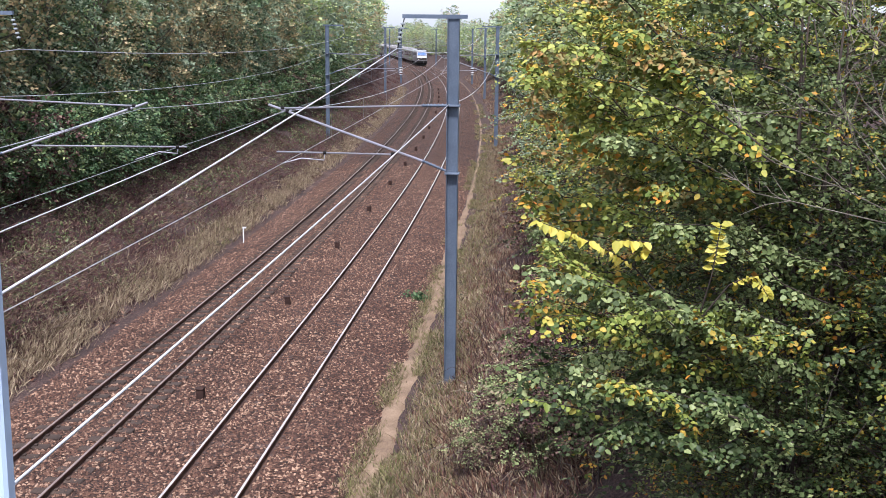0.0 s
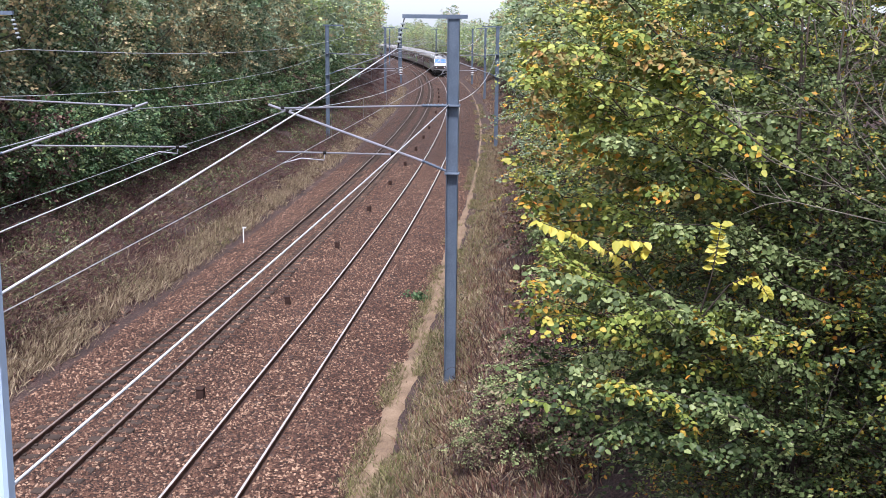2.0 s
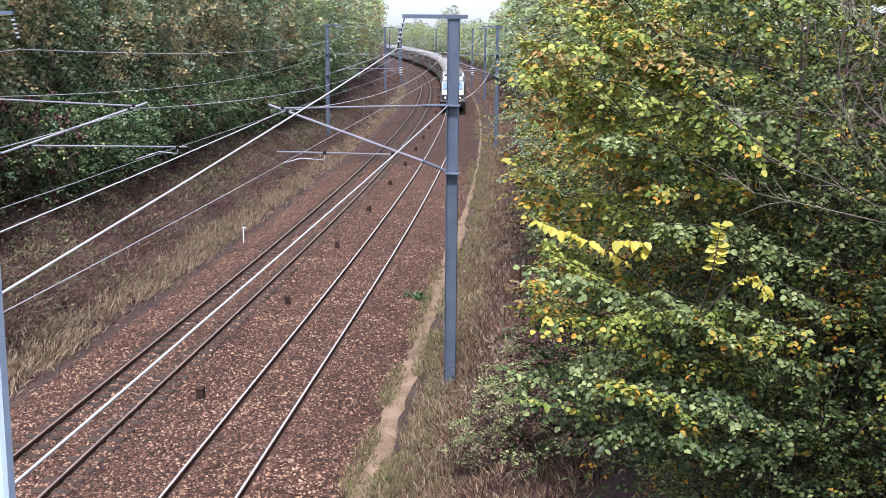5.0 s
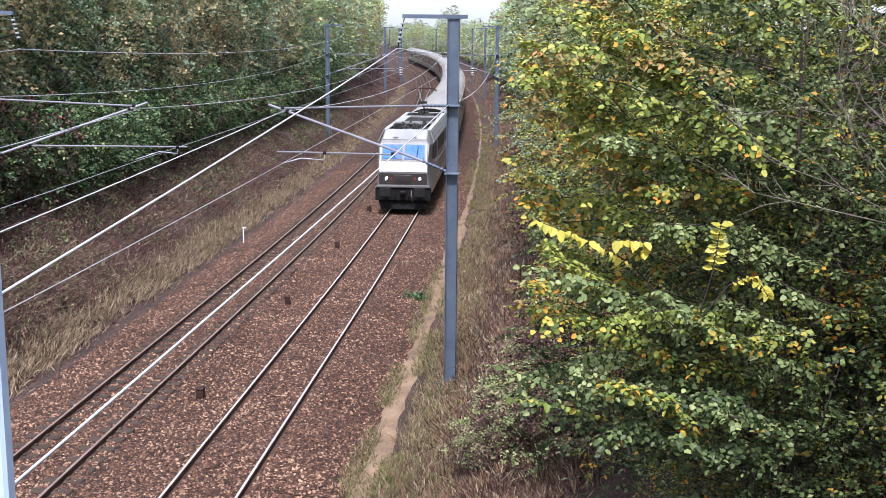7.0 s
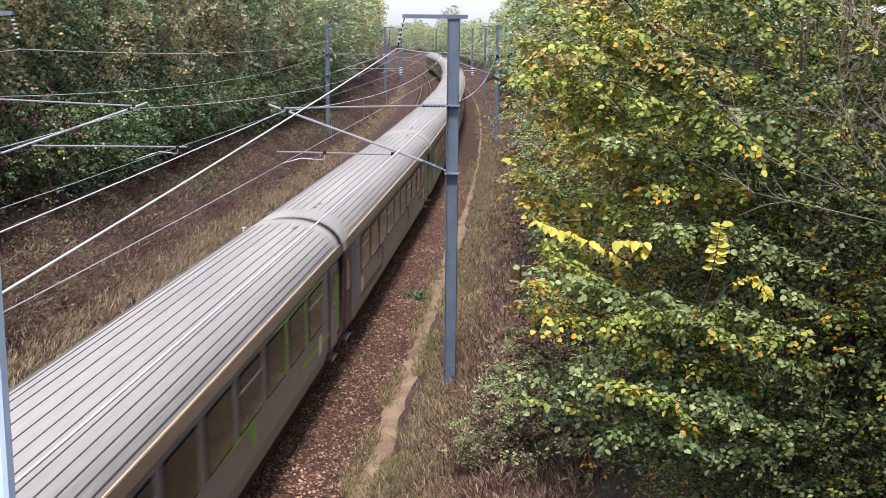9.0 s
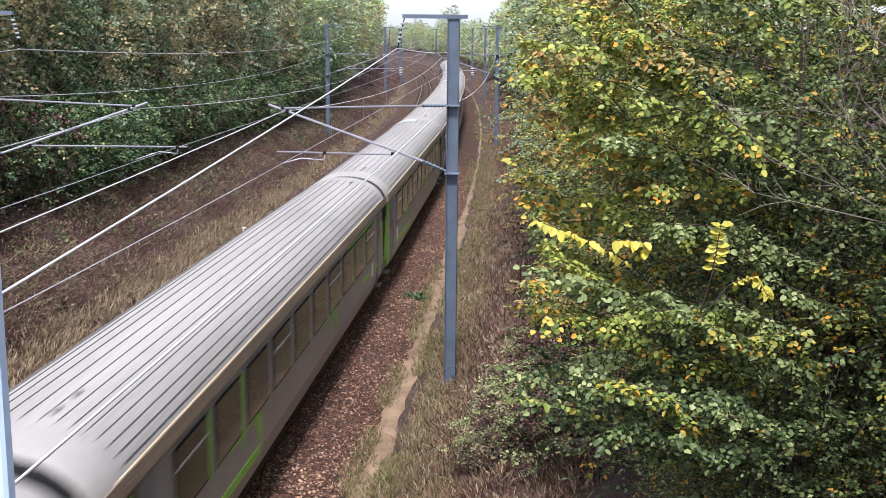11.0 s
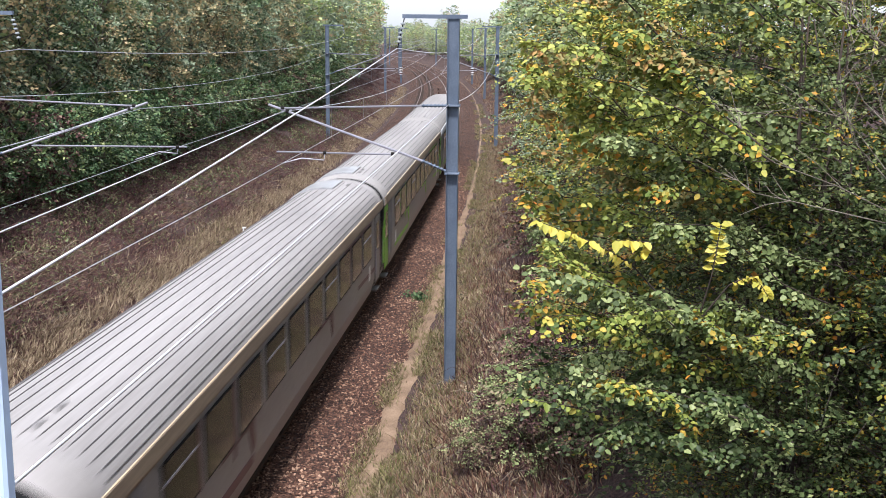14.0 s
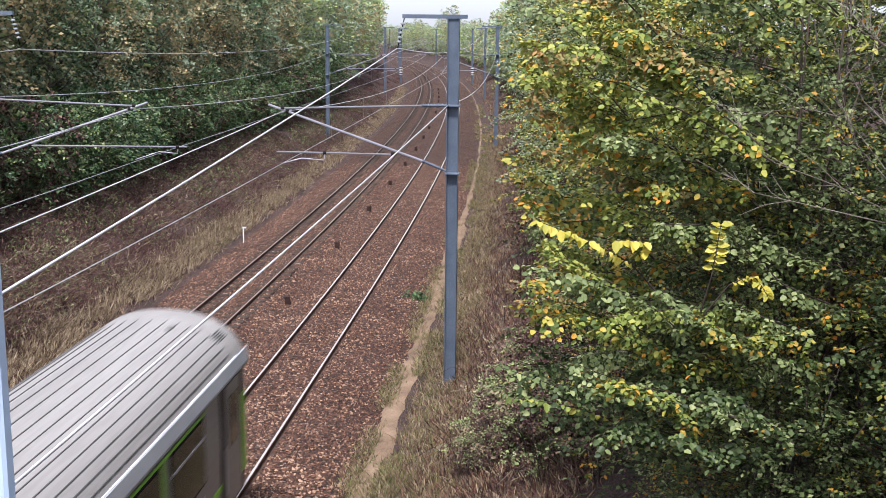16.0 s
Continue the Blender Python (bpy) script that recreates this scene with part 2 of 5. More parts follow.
def build_ground():
    us = [-3000, -1200, -400, -150, -60, -40, -30] + list(np.arange(-26, -4.0, 0.55)) + list(np.arange(-3.6, 4.3, 1.6)) + list(np.arange(4.4, 20, 0.5)) + [22, 26, 32, 40, 60, 150, 400, 1200, 3000]
    ys = [-3000, -900, -300, -120, -50, -20, -5] + list(np.arange(0, 70, 0.8)) + list(np.arange(70, 200, 2.5)) + list(np.arange(200, 560, 9)) + [580, 640, 760, 1000, 1500, 3200]
    vs = [(XM + u - dev(y), y, ground_z(u, y)) for y in ys for u in us]
    n = len(us)
    fs = [(j * n + i, j * n + i + 1, (j + 1) * n + i + 1, (j + 1) * n + i) for j in range(len(ys) - 1) for i in range(n - 1)]
    g = put("ground", mesh_np("ground", vs, fs, [M_SOIL], smooth=True))
    tagged(g, "brown earth of a railway cutting with rough banks", "ground", kind="structure")


def strip(name, rows_u, ys, mat, label, cat, wob=0.0, kind="structure", far_width=1.0):
    vs, n = [], len(rows_u)
    for y in ys:
        w = noise.noise(Vector((y * 0.23, 3.3, 1.0))) * wob
        w2 = noise.noise(Vector((y * 0.31, 9.3, 5.0))) * wob
        if far_width < 1:
            w += noise.noise(Vector((y * 1.7, 1.3, 2.0))) * 0.16
            w2 += noise.noise(Vector((y * 1.5, 7.3, 6.0))) * 0.18
        for k, (u, z) in enumerate(rows_u):
            e = w if k < n / 2 else w2
            if far_width < 1:
                mid = (rows_u[0][0] + rows_u[-1][0]) / 2
                f = float(np.interp(y, [48, 75, 260], [1.0, far_width, far_width * 0.7]))
                u, e = mid + (u - mid) * f, e * (0.4 + 0.6 * f)
            vs.append((XM + u + e - dev(y), y, z + (noise.noise(Vector((u * 2, y * 1.5, 0))) * 0.03 if wob else 0)))
    fs = [(j * n + i, j * n + i + 1, (j + 1) * n + i + 1, (j + 1) * n + i) for j in range(len(ys) - 1) for i in range(n - 1)]
    ob = put(name, mesh_np(name, vs, fs, [mat], smooth=True))
    return tagged(ob, label, cat, kind=kind)


build_ground()
YS = list(np.arange(-30, 90, 0.8)) + list(np.arange(90, 250, 3)) + list(np.arange(250, 560, 8))
strip("ballast_bed", [(-5.05, -0.56), (-4.5, -0.42), (-3.5, -0.2), (-2.9, -0.15), (-1.9, -0.17), (-0.9, -0.15), (-0.3, -0.24), (0.4, -0.23), (0.9, -0.15), (1.9, -0.16), (3.0, -0.15), (3.6, -0.2), (4.5, -0.385), (4.98, -0.44)], YS, M_BALLAST, "reddish brown crushed stone ballast under two tracks", "ballast", wob=0.1)
strip("footpath", [(4.66, -0.5), (4.78, -0.372), (5.02, -0.35), (5.3, -0.365), (5.44, -0.44)], list(np.arange(-30, 60, 0.3)) + list(np.arange(60, 250, 2)) + list(np.arange(250, 560, 8)), M_PATH, "trodden sandy path beside the track", "path", wob=0.2, far_width=0.28)

# ---- tracks ----


def rail_mesh(name, u0, s0, s1, head):
    prof = [(-0.07, -0.17), (0.07, -0.17), (0.07, -0.155), (0.012, -0.13), (0.012, -0.045), (0.036, -0.035), (0.036, -0.008), (0.026, 0.0), (-0.026, 0.0), (-0.036, -0.008), (-0.036, -0.035), (-0.012, -0.045), (-0.012, -0.13), (-0.07, -0.155)]
    ss = list(np.arange(s0, 34, 16)) + list(np.arange(34, s1, 6))
    n, vs, fs, mi = len(prof), [], [], []
    for s in ss:
        for a, z in prof:
            vs.append(tuple(along(s, u0 + a, z)))
    for j in range(len(ss) - 1):
        for i in range(n):
            k = (i + 1) % n
            fs.append((j * n + i, j * n + k, (j + 1) * n + k, (j + 1) * n + i))
            mi.append(1 if i == 7 else 0)
    return mesh_np(name, vs, fs, [M_RAIL, head], mi)


def build_track(u0, label, sleeper_mat, top, head):
    tr = new("railway_track")
    tagged(tr, label, "railway track", "tracks", "structure")
    for side in (-1, 1):
        put("rail", rail_mesh("rail", u0 + side * 0.7525, -30, 560, head), tr)
    bm = bmesh.new()
    for sx in (-1, 1):
        box_into(bm, sx * 0.7525 - 0.42, sx * 0.7525 + 0.42, -0.13, 0.13, -0.06, top, 0.02)
    for sx in (-1, 1):
        for o in (-0.1, 0.1):
            box_into(bm, sx * 0.7525 + o - 0.035, sx * 0.7525 + o + 0.035, -0.05, 0.05, top, top + 0.035)
    me = bpy.data.meshes.new("sleeper")
    bm.to_mesh(me)
    bm.free()
    me.materials.append(sleeper_mat)
    for i in range(150):
        s = 12 + i * 0.6
        p = along(s, u0, -0.185)
        ob = put("sleeper", me, tr)
        ob.matrix_basis = pose(p.x, p.y, p.z + 0.012 * math.sin(i * 7.3), 0, 0, turn_at(s) + 0.5 * math.sin(i * 3.1))
    vs, fs = [], []
    for i in range(150, 420):
        s = 12 + i * 0.6
        for sx in (-1, 1):
            o = len(vs)
            for a, b in ((-0.42, -0.13), (0.42, -0.13), (0.42, 0.13), (-0.42, 0.13)):
                for z in (-0.25, -0.185 + top):
                    vs.append(tuple(along(s + b, u0 + sx * 0.7525 + a, z)))
            fs += [(o + 1, o + 3, o + 5, o + 7), (o, o + 1, o + 3, o + 2), (o + 2, o + 3, o + 5, o + 4), (o + 4, o + 5, o + 7, o + 6), (o + 6, o + 7, o + 1, o)]
    far = put("far_sleepers", mesh_np("far_sleepers", vs, fs, [sleeper_mat]), tr)
    far["kind"] = "stuff"


# ---- foliage ----


def leaves_mesh(name, cen, along_v, nor, size, mats, mat_idx, rounded=True, ratio=0.75):
    """cen, along_v, nor: n x 3; size: n. Each leaf is its own folded blade."""
    t = along_v / (np.linalg.norm(along_v, axis=1, keepdims=True) + 1e-9)
    b = np.cross(nor, t)
    b /= np.linalg.norm(b, axis=1, keepdims=True) + 1e-9
    nn = np.cross(t, b)
    s = size[:, None]
    w = s * ratio * 0.5
    if rounded:
        P = [cen, cen + t * s * 0.3 + b * w + nn * s * 0.1, cen + t * s * 0.75 + b * w * 0.75 + nn * s * 0.07, cen + t * s - nn * s * 0.06, cen + t * s * 0.75 - b * w * 0.75 + nn * s * 0.07, cen + t * s * 0.3 - b * w + nn * s * 0.1]
        V = np.stack(P, 1).reshape(-1, 3)
        o = np.arange(len(cen))[:, None] * 6
        F = np.concatenate([o + np.array([[0, 1, 2, 3]]), o + np.array([[0, 3, 4, 5]])], 1).reshape(-1, 4)
        mi = np.repeat(mat_idx, 2)
    else:
        P = [cen, cen + t * s * 0.5 + b * w + nn * s * 0.08, cen + t * s, cen + t * s * 0.5 - b * w + nn * s * 0.08]
        V = np.stack(P, 1).reshape(-1, 3)
        F = (np.arange(len(cen))[:, None] * 4 + np.array([[0, 1, 2, 3]]))
        mi = mat_idx
    me = bpy.data.meshes.new(name)
    me.vertices.add(len(V))
    me.vertices.foreach_set("co", V.astype(np.float32).ravel())
    me.loops.add(F.size)
    me.loops.foreach_set("vertex_index", F.astype(np.int32).ravel())
    me.polygons.add(len(F))
    me.polygons.foreach_set("loop_start", np.arange(0, F.size, 4, dtype=np.int32))
    for m in mats:
        me.materials.append(m)
    me.polygons.foreach_set("material_index", mi.astype(np.int32))
    me.update(calc_edges=True)
    return me


def sprays(rng, base, out, length, k, leaf, droop=0.35, spread=0.9):
    """Leaves in two rows along twigs that start at base and head out."""
    n = len(base)
    out = out / (np.linalg.norm(out, axis=1, keepdims=True) + 1e-9)
    f = (np.arange(k) + 0.5) / k
    side = np.cross(out, rng.normal(0, 0.35, (n, 3)) + [0, 0, 1])
    side /= np.linalg.norm(side, axis=1, keepdims=True) + 1e-9
    up = np.cross(side, out)
    L = length[:, None, None]
    cen = base[:, None, :] + out[:, None, :] * f[None, :, None] * L - np.array([0, 0, 1]) * (f ** 2)[None, :, None] * droop * L
    sg = np.where(np.arange(k) % 2, 1.0, -1.0)[None, :, None]
    dirv = out[:, None, :] * 0.55 + side[:, None, :] * sg * spread + rng.normal(0, 0.25, (n, k, 3)) - np.array([0, 0, 0.25])
    nor = up[:, None, :] + rng.normal(0, 0.35, (n, k, 3))
    size = leaf * rng.uniform(0.65, 1.25, (n, k))
    return cen.reshape(-1, 3), dirv.reshape(-1, 3), nor.reshape(-1, 3), size.ravel()


def crown_mesh(name, seed, height, width, low, n_clump, twigs, k, leaf, mats, weights, rounded=False, twig_len=0.5, ratio=0.75, clump_r=0.22):
    rng = np.random.default_rng(seed)
    cl = []
    for i in range(n_clump):
        h = low + (1 - low) * (i + rng.uniform(0, 1)) / n_clump
        prof = math.sin(math.pi * min(1, 0.18 + 0.8 * (1 - (h - low) / (1 - low)) ** 0.8)) ** 0.6
        a = i * 2.399 + rng.uniform(-0.5, 0.5)
        r = width * prof * rng.uniform(0.35, 1.0) ** 0.5 * 0.8
        cl.append((r * math.cos(a), r * math.sin(a), h * height * 0.97, width * clump_r * rng.uniform(0.75, 1.4)))
    cl = np.array(cl)
    pick = rng.integers(0, n_clump, twigs)
    d = rng.normal(0, 1, (twigs, 3))
    d /= np.linalg.norm(d, axis=1, keepdims=True)
    rad = cl[pick, 3] * rng.uniform(0.25, 1.0, twigs) ** 0.4
    base = cl[pick, :3] + d * rad[:, None] * np.array([1, 1, 0.85])
    base[:, 2] = np.maximum(base[:, 2], 0.15)
    outw = d * 0.8 + base * np.array([0.6, 0.6, 0]) / (width + 1e-6) + rng.normal(0, 0.25, (twigs, 3)) + np.array([0, 0, 0.15])
    cen, dv, no, sz = sprays(rng, base, outw, twig_len * rng.uniform(0.6, 1.3, twigs), k, leaf)
    tw_mat = rng.choice(len(mats), twigs, p=np.array(weights) / sum(weights))
    return leaves_mesh(name, cen, dv, no, sz, mats, np.repeat(tw_mat, k), rounded, ratio), cl


def make_tree(name, seed, height, width, low, n_clump, twigs, k, leaf, mats, weights, label, category="tree", group="", rounded=False, twig_len=0.5, trunk=0.16, stems=1, clump_r=0.22):
    tr = new(name)
    tagged(tr, label, category, group)
    me, cl = crown_mesh("crown", seed, height, width, low, n_clump, twigs, k, leaf, mats, weights, rounded, twig_len, clump_r=clump_r)
    put("crown", me, tr)
    rng = random.Random(seed)
    runs = []
    for sidx in range(stems):
        a = sidx * 2.1 + rng.random()
        sp = 0.0 if stems == 1 else width * 0.28
        pts = [(sp * math.cos(a) * f * f * 1.5 + 0.1 * math.sin(f * 5 + seed), sp * math.sin(a) * f * f * 1.5 + 0.1 * math.cos(f * 4 + seed), -0.5 + (height * 0.9 + 0.5) * f) for f in (0, 0.1, 0.3, 0.5, 0.75, 1)]
        runs.append((pts, [trunk * (1.25 - f) for f in (0, 0.25, 0.45, 0.65, 0.95, 1.17)]))
    put("trunk", tubes_mesh("trunk", runs, M_BARK, 8), tr)
    limbs = []
    for c in cl:
        z0 = max(0.3, c[2] * 0.72)
        p0 = Vector((0.05, 0.05, z0))
        p2 = Vector(c[:3])
        p1 = p0.lerp(p2, 0.5) - Vector((0, 0, 0.08 * height * 0.3))
        limbs.append(([p0, p1, p2], [trunk * 0.34, trunk * 0.2, trunk * 0.06]))
    put("branchwork", tubes_mesh("branchwork", limbs, M_BARK, 5), tr)["kind"] = "stuff"
    return tr


# ---- catenary masts ----


def insulator_into(runs_p, p, n, length, r, lean):
    for i in range(n):
        z = p[2] - length * (i + 0.5) / n
        x = p[0] + lean * (i + 0.5) / n
        runs_p.append(([(x, p[1], z + 0.035), (x, p[1], z), (x, p[1], z - 0.03)], [r * 0.35, r, r * 0.45]))


def make_mast(side, label):
    """A mast at the origin, foot at z=0 (rail level). side: +1 stands right of the line and reaches left."""
    k = -side
    ma = new("catenary_mast")
    tagged(ma, label, "catenary mast", "catenary masts")
    hs = [(-0.15, -0.15), (-0.135, -0.15), (-0.135, -0.008), (0.135, -0.008), (0.135, -0.15), (0.15, -0.15), (0.15, 0.15), (0.135, 0.15), (0.135, 0.008), (-0.135, 0.008), (-0.135, 0.15), (-0.15, 0.15)]
    vs = [(x, y, z) for z in (-0.9, 9.5) for x, y in hs]
    fs = [(i, (i + 1) % 12, 12 + (i + 1) % 12, 12 + i) for i in range(12)]
    fs += [(12, 13, 14, 21, 22, 23), (14, 15, 20, 21), (15, 16, 17, 18, 19, 20)]
    put("post", mesh_np("post", vs, fs, [M_STEEL]), ma)
    part("footing", box(-0.35, 0.35, -0.35, 0.35, -1.0, -0.13, 0.03), M_SLEEPER, ma, "rough concrete footing")
    bm = bmesh.new()
    box_into(bm, *sorted((-k * 0.35, k * 1.3)), -0.05, 0.05, 9.48, 9.58)
    part("top_arm", bm, M_STEEL, ma)
    ins = []
    insulator_into(ins, (k * 1.27, 0, 9.4), 5, 0.56, 0.075, k * 0.15)
    put("insulator", tubes_mesh("insulator", ins, M_GLASSINS, 8), ma, "white glass disc insulator string")
    put("hanger", tubes_mesh("hanger", [([(k * 1.25, 0, 9.5), (k * 1.27, 0, 9.42), (k * 1.43, 0, 8.72)], 0.015)], M_DARKMETAL, 5), ma)
    # bracket: inclined tube, top stay, registration arm, steady arm
    put("inclined_tube", tubes_mesh("inclined_tube", [([(k * 0.75, 0, 5.86), (k * 4.79, 0, 7.26)], 0.032)], M_TUBE, 8), ma)
    put("stay_tube", tubes_mesh("stay_tube", [([(k * 0.75, 0, 7.29), (k * 4.42, 0, 7.17)], 0.024)], M_TUBE, 8), ma)
    if side > 0:
        arm, steady = [(k * 1.5, 0, 6.02), (k * 4.6, 0, 6.04)], [(k * 4.48, 0, 5.73), (k * 3.95, 0, 5.88), (k * 3.35, 0, 5.84), (k * 3.33, 0, 6.02)]
    else:
        arm, steady = [(k * 1.5, 0, 6.08), (k * 5.8, 0, 6.12)], [(k * 4.4, 0, 5.76), (k * 5.05, 0, 5.98), (k * 5.55, 0, 5.94), (k * 5.56, 0, 6.1)]
    put("registration_arm", tubes_mesh("registration_arm", [(arm, 0.022)], M_TUBE, 8), ma)
    put("steady_arm", tubes_mesh("steady_arm", [(steady, 0.015)], M_TUBE, 6), ma)
    for (x0, z0), (x1, z1) in (((0.12, 5.6), (0.8, 5.88)), ((0.12, 7.3), (0.8, 7.288))):
        pts, rad = [], []
        for i in range(29):
            f = i / 28
            pts.append((k * (x0 + (x1 - x0) * f), 0, z0 + (z1 - z0) * f))
            rad.append(0.058 if i % 4 == 2 else 0.03)
        put("bracket_insulator", tubes_mesh("bracket_insulator", [(pts, rad)], M_STEEL, 8), ma, "ribbed grey insulator at the mast")
    for z in (5.56, 7.3):
        part("clamp", box(-0.19, 0.19, -0.17, 0.17, z - 0.025, z + 0.025, 0.008), M_STEEL, ma)
    for x, z in ((4.42, 7.17), (4.3, 7.09), (3.33 if side > 0 else 5.56, 6.03 if side > 0 else 6.11), (1.55, 6.03 if side > 0 else 6.09)):
        put("tube_clamp", tubes_mesh("tube_clamp", [([(k * (x - 0.04), 0, z), (k * (x + 0.04), 0, z + 0.01)], 0.05)], M_DARKMETAL, 8), ma)
    return ma


MAST_S = (29.0, 92.4, 158, 202, 250, 310)
UMR, UML = 6.345, -6.45
mr = make_mast(1, "grey-blue galvanised steel catenary mast beside the sandy path")
ml = make_mast(-1, "grey-blue galvanised steel catenary mast at the foot of the wooded bank")
for i, s in enumerate(MAST_S):
    for u0, m0 in ((UMR, mr), (UML - (1.0 if i else 0.0) + (1.2 if i > 2 else 0.0), ml)):
        ob = m0 if i == 0 else copy_thing(m0, Matrix.Identity(4))
        p = along(s, u0)
        ob.matrix_basis = pose(p.x, p.y, 0.0, 0, 0, turn_at(s))


def wire(name, pts, r, mat, label, sides=5):
    ob = put(name, tubes_mesh(name, [(pts, r)], mat, sides))
    tagged(ob, label, "cable", "overhead wires")


def wires():
    first = {"feeder_cable": ((-4.06, 3.0, 6.9), UMR - 1.43, 8.73, 0.0135, M_WIRE, 0.55), "earth_cable": ((-2.95, 3.0, 6.6), UMR - 0.1, 7.33, 0.012, M_WIRE, 0.75),
             "messenger_wire": ((-7.2, 3.0, 6.25), UR - 0.05, 7.08, 0.011, M_WIRE, 0.75), "contact_wire": ((-7.0, 3.0, 5.5), UR - 0.1, 5.71, 0.009, M_THIN, 0.05)}
    left = {"feeder_cable": ((-14.2, 3.0, 7.6), UML + 1.43, 8.6, 0.012, M_THIN, 0.55), "earth_cable": ((-15.3, 3.0, 6.6), UML + 0.1, 7.33, 0.012, M_THIN, 0.75),
            "messenger_wire": ((-11.1, 3.0, 6.3), UL + 0.1, 7.1, 0.011, M_THIN, 0.75), "contact_wire": ((-10.9, 3.0, 5.5), UL + 0.0, 5.75, 0.009, M_THIN, 0.05)}
    labels = {"feeder_cable": "bright aluminium feeder cable hung from mast insulators", "earth_cable": "bright earth cable running from mast to mast", "messenger_wire": "grey catenary messenger wire above the track", "contact_wire": "thin contact wire above the track"}
    for side, spec in ((1, first), (-1, left)):
        for name, (near, u, z, r, mat, drop) in spec.items():
            ub = u - (1.0 if side < 0 and "cable" in name else 0.0)
            a = along(MAST_S[0], u, z)
            wire(name, sag(near, a, 0.06, 6), r, mat, labels[name])
            for i in range(len(MAST_S) - 1):
                b = along(MAST_S[i + 1], ub, z)
                wire(name, sag(a, b, drop * (1.0 if i == 0 else 0.9)), r, mat, labels[name])
                if name == "messenger_wire" and i < 3:
                    for k in range(1, 8):
                        m = sag(a, b, drop, 8)[k]
                        ob = put("dropper_wire", tubes_mesh("dropper_wire", [([m, (m.x, m.y, 5.72)], 0.004)], M_THIN, 4))
                        tagged(ob, "thin vertical dropper wire under the messenger", "cable", "dropper wires")
                a = b


wires()

# ---- trees and bushes ----
USED = set()


def plant(tr, u, y, rz, sc=1.0, dz=0.0):
    if tr.name in USED:
        ob = copy_thing(tr, Matrix.Identity(4))
    else:
        ob = tr
        USED.add(tr.name)
    ob.matrix_basis = Matrix.LocRotScale((XM + u - dev(y), y, ground_z(u, y) - 0.1 + dz), Euler((0, 0, rz)), (sc, sc, sc * random.uniform(0.92, 1.08)))
    return ob


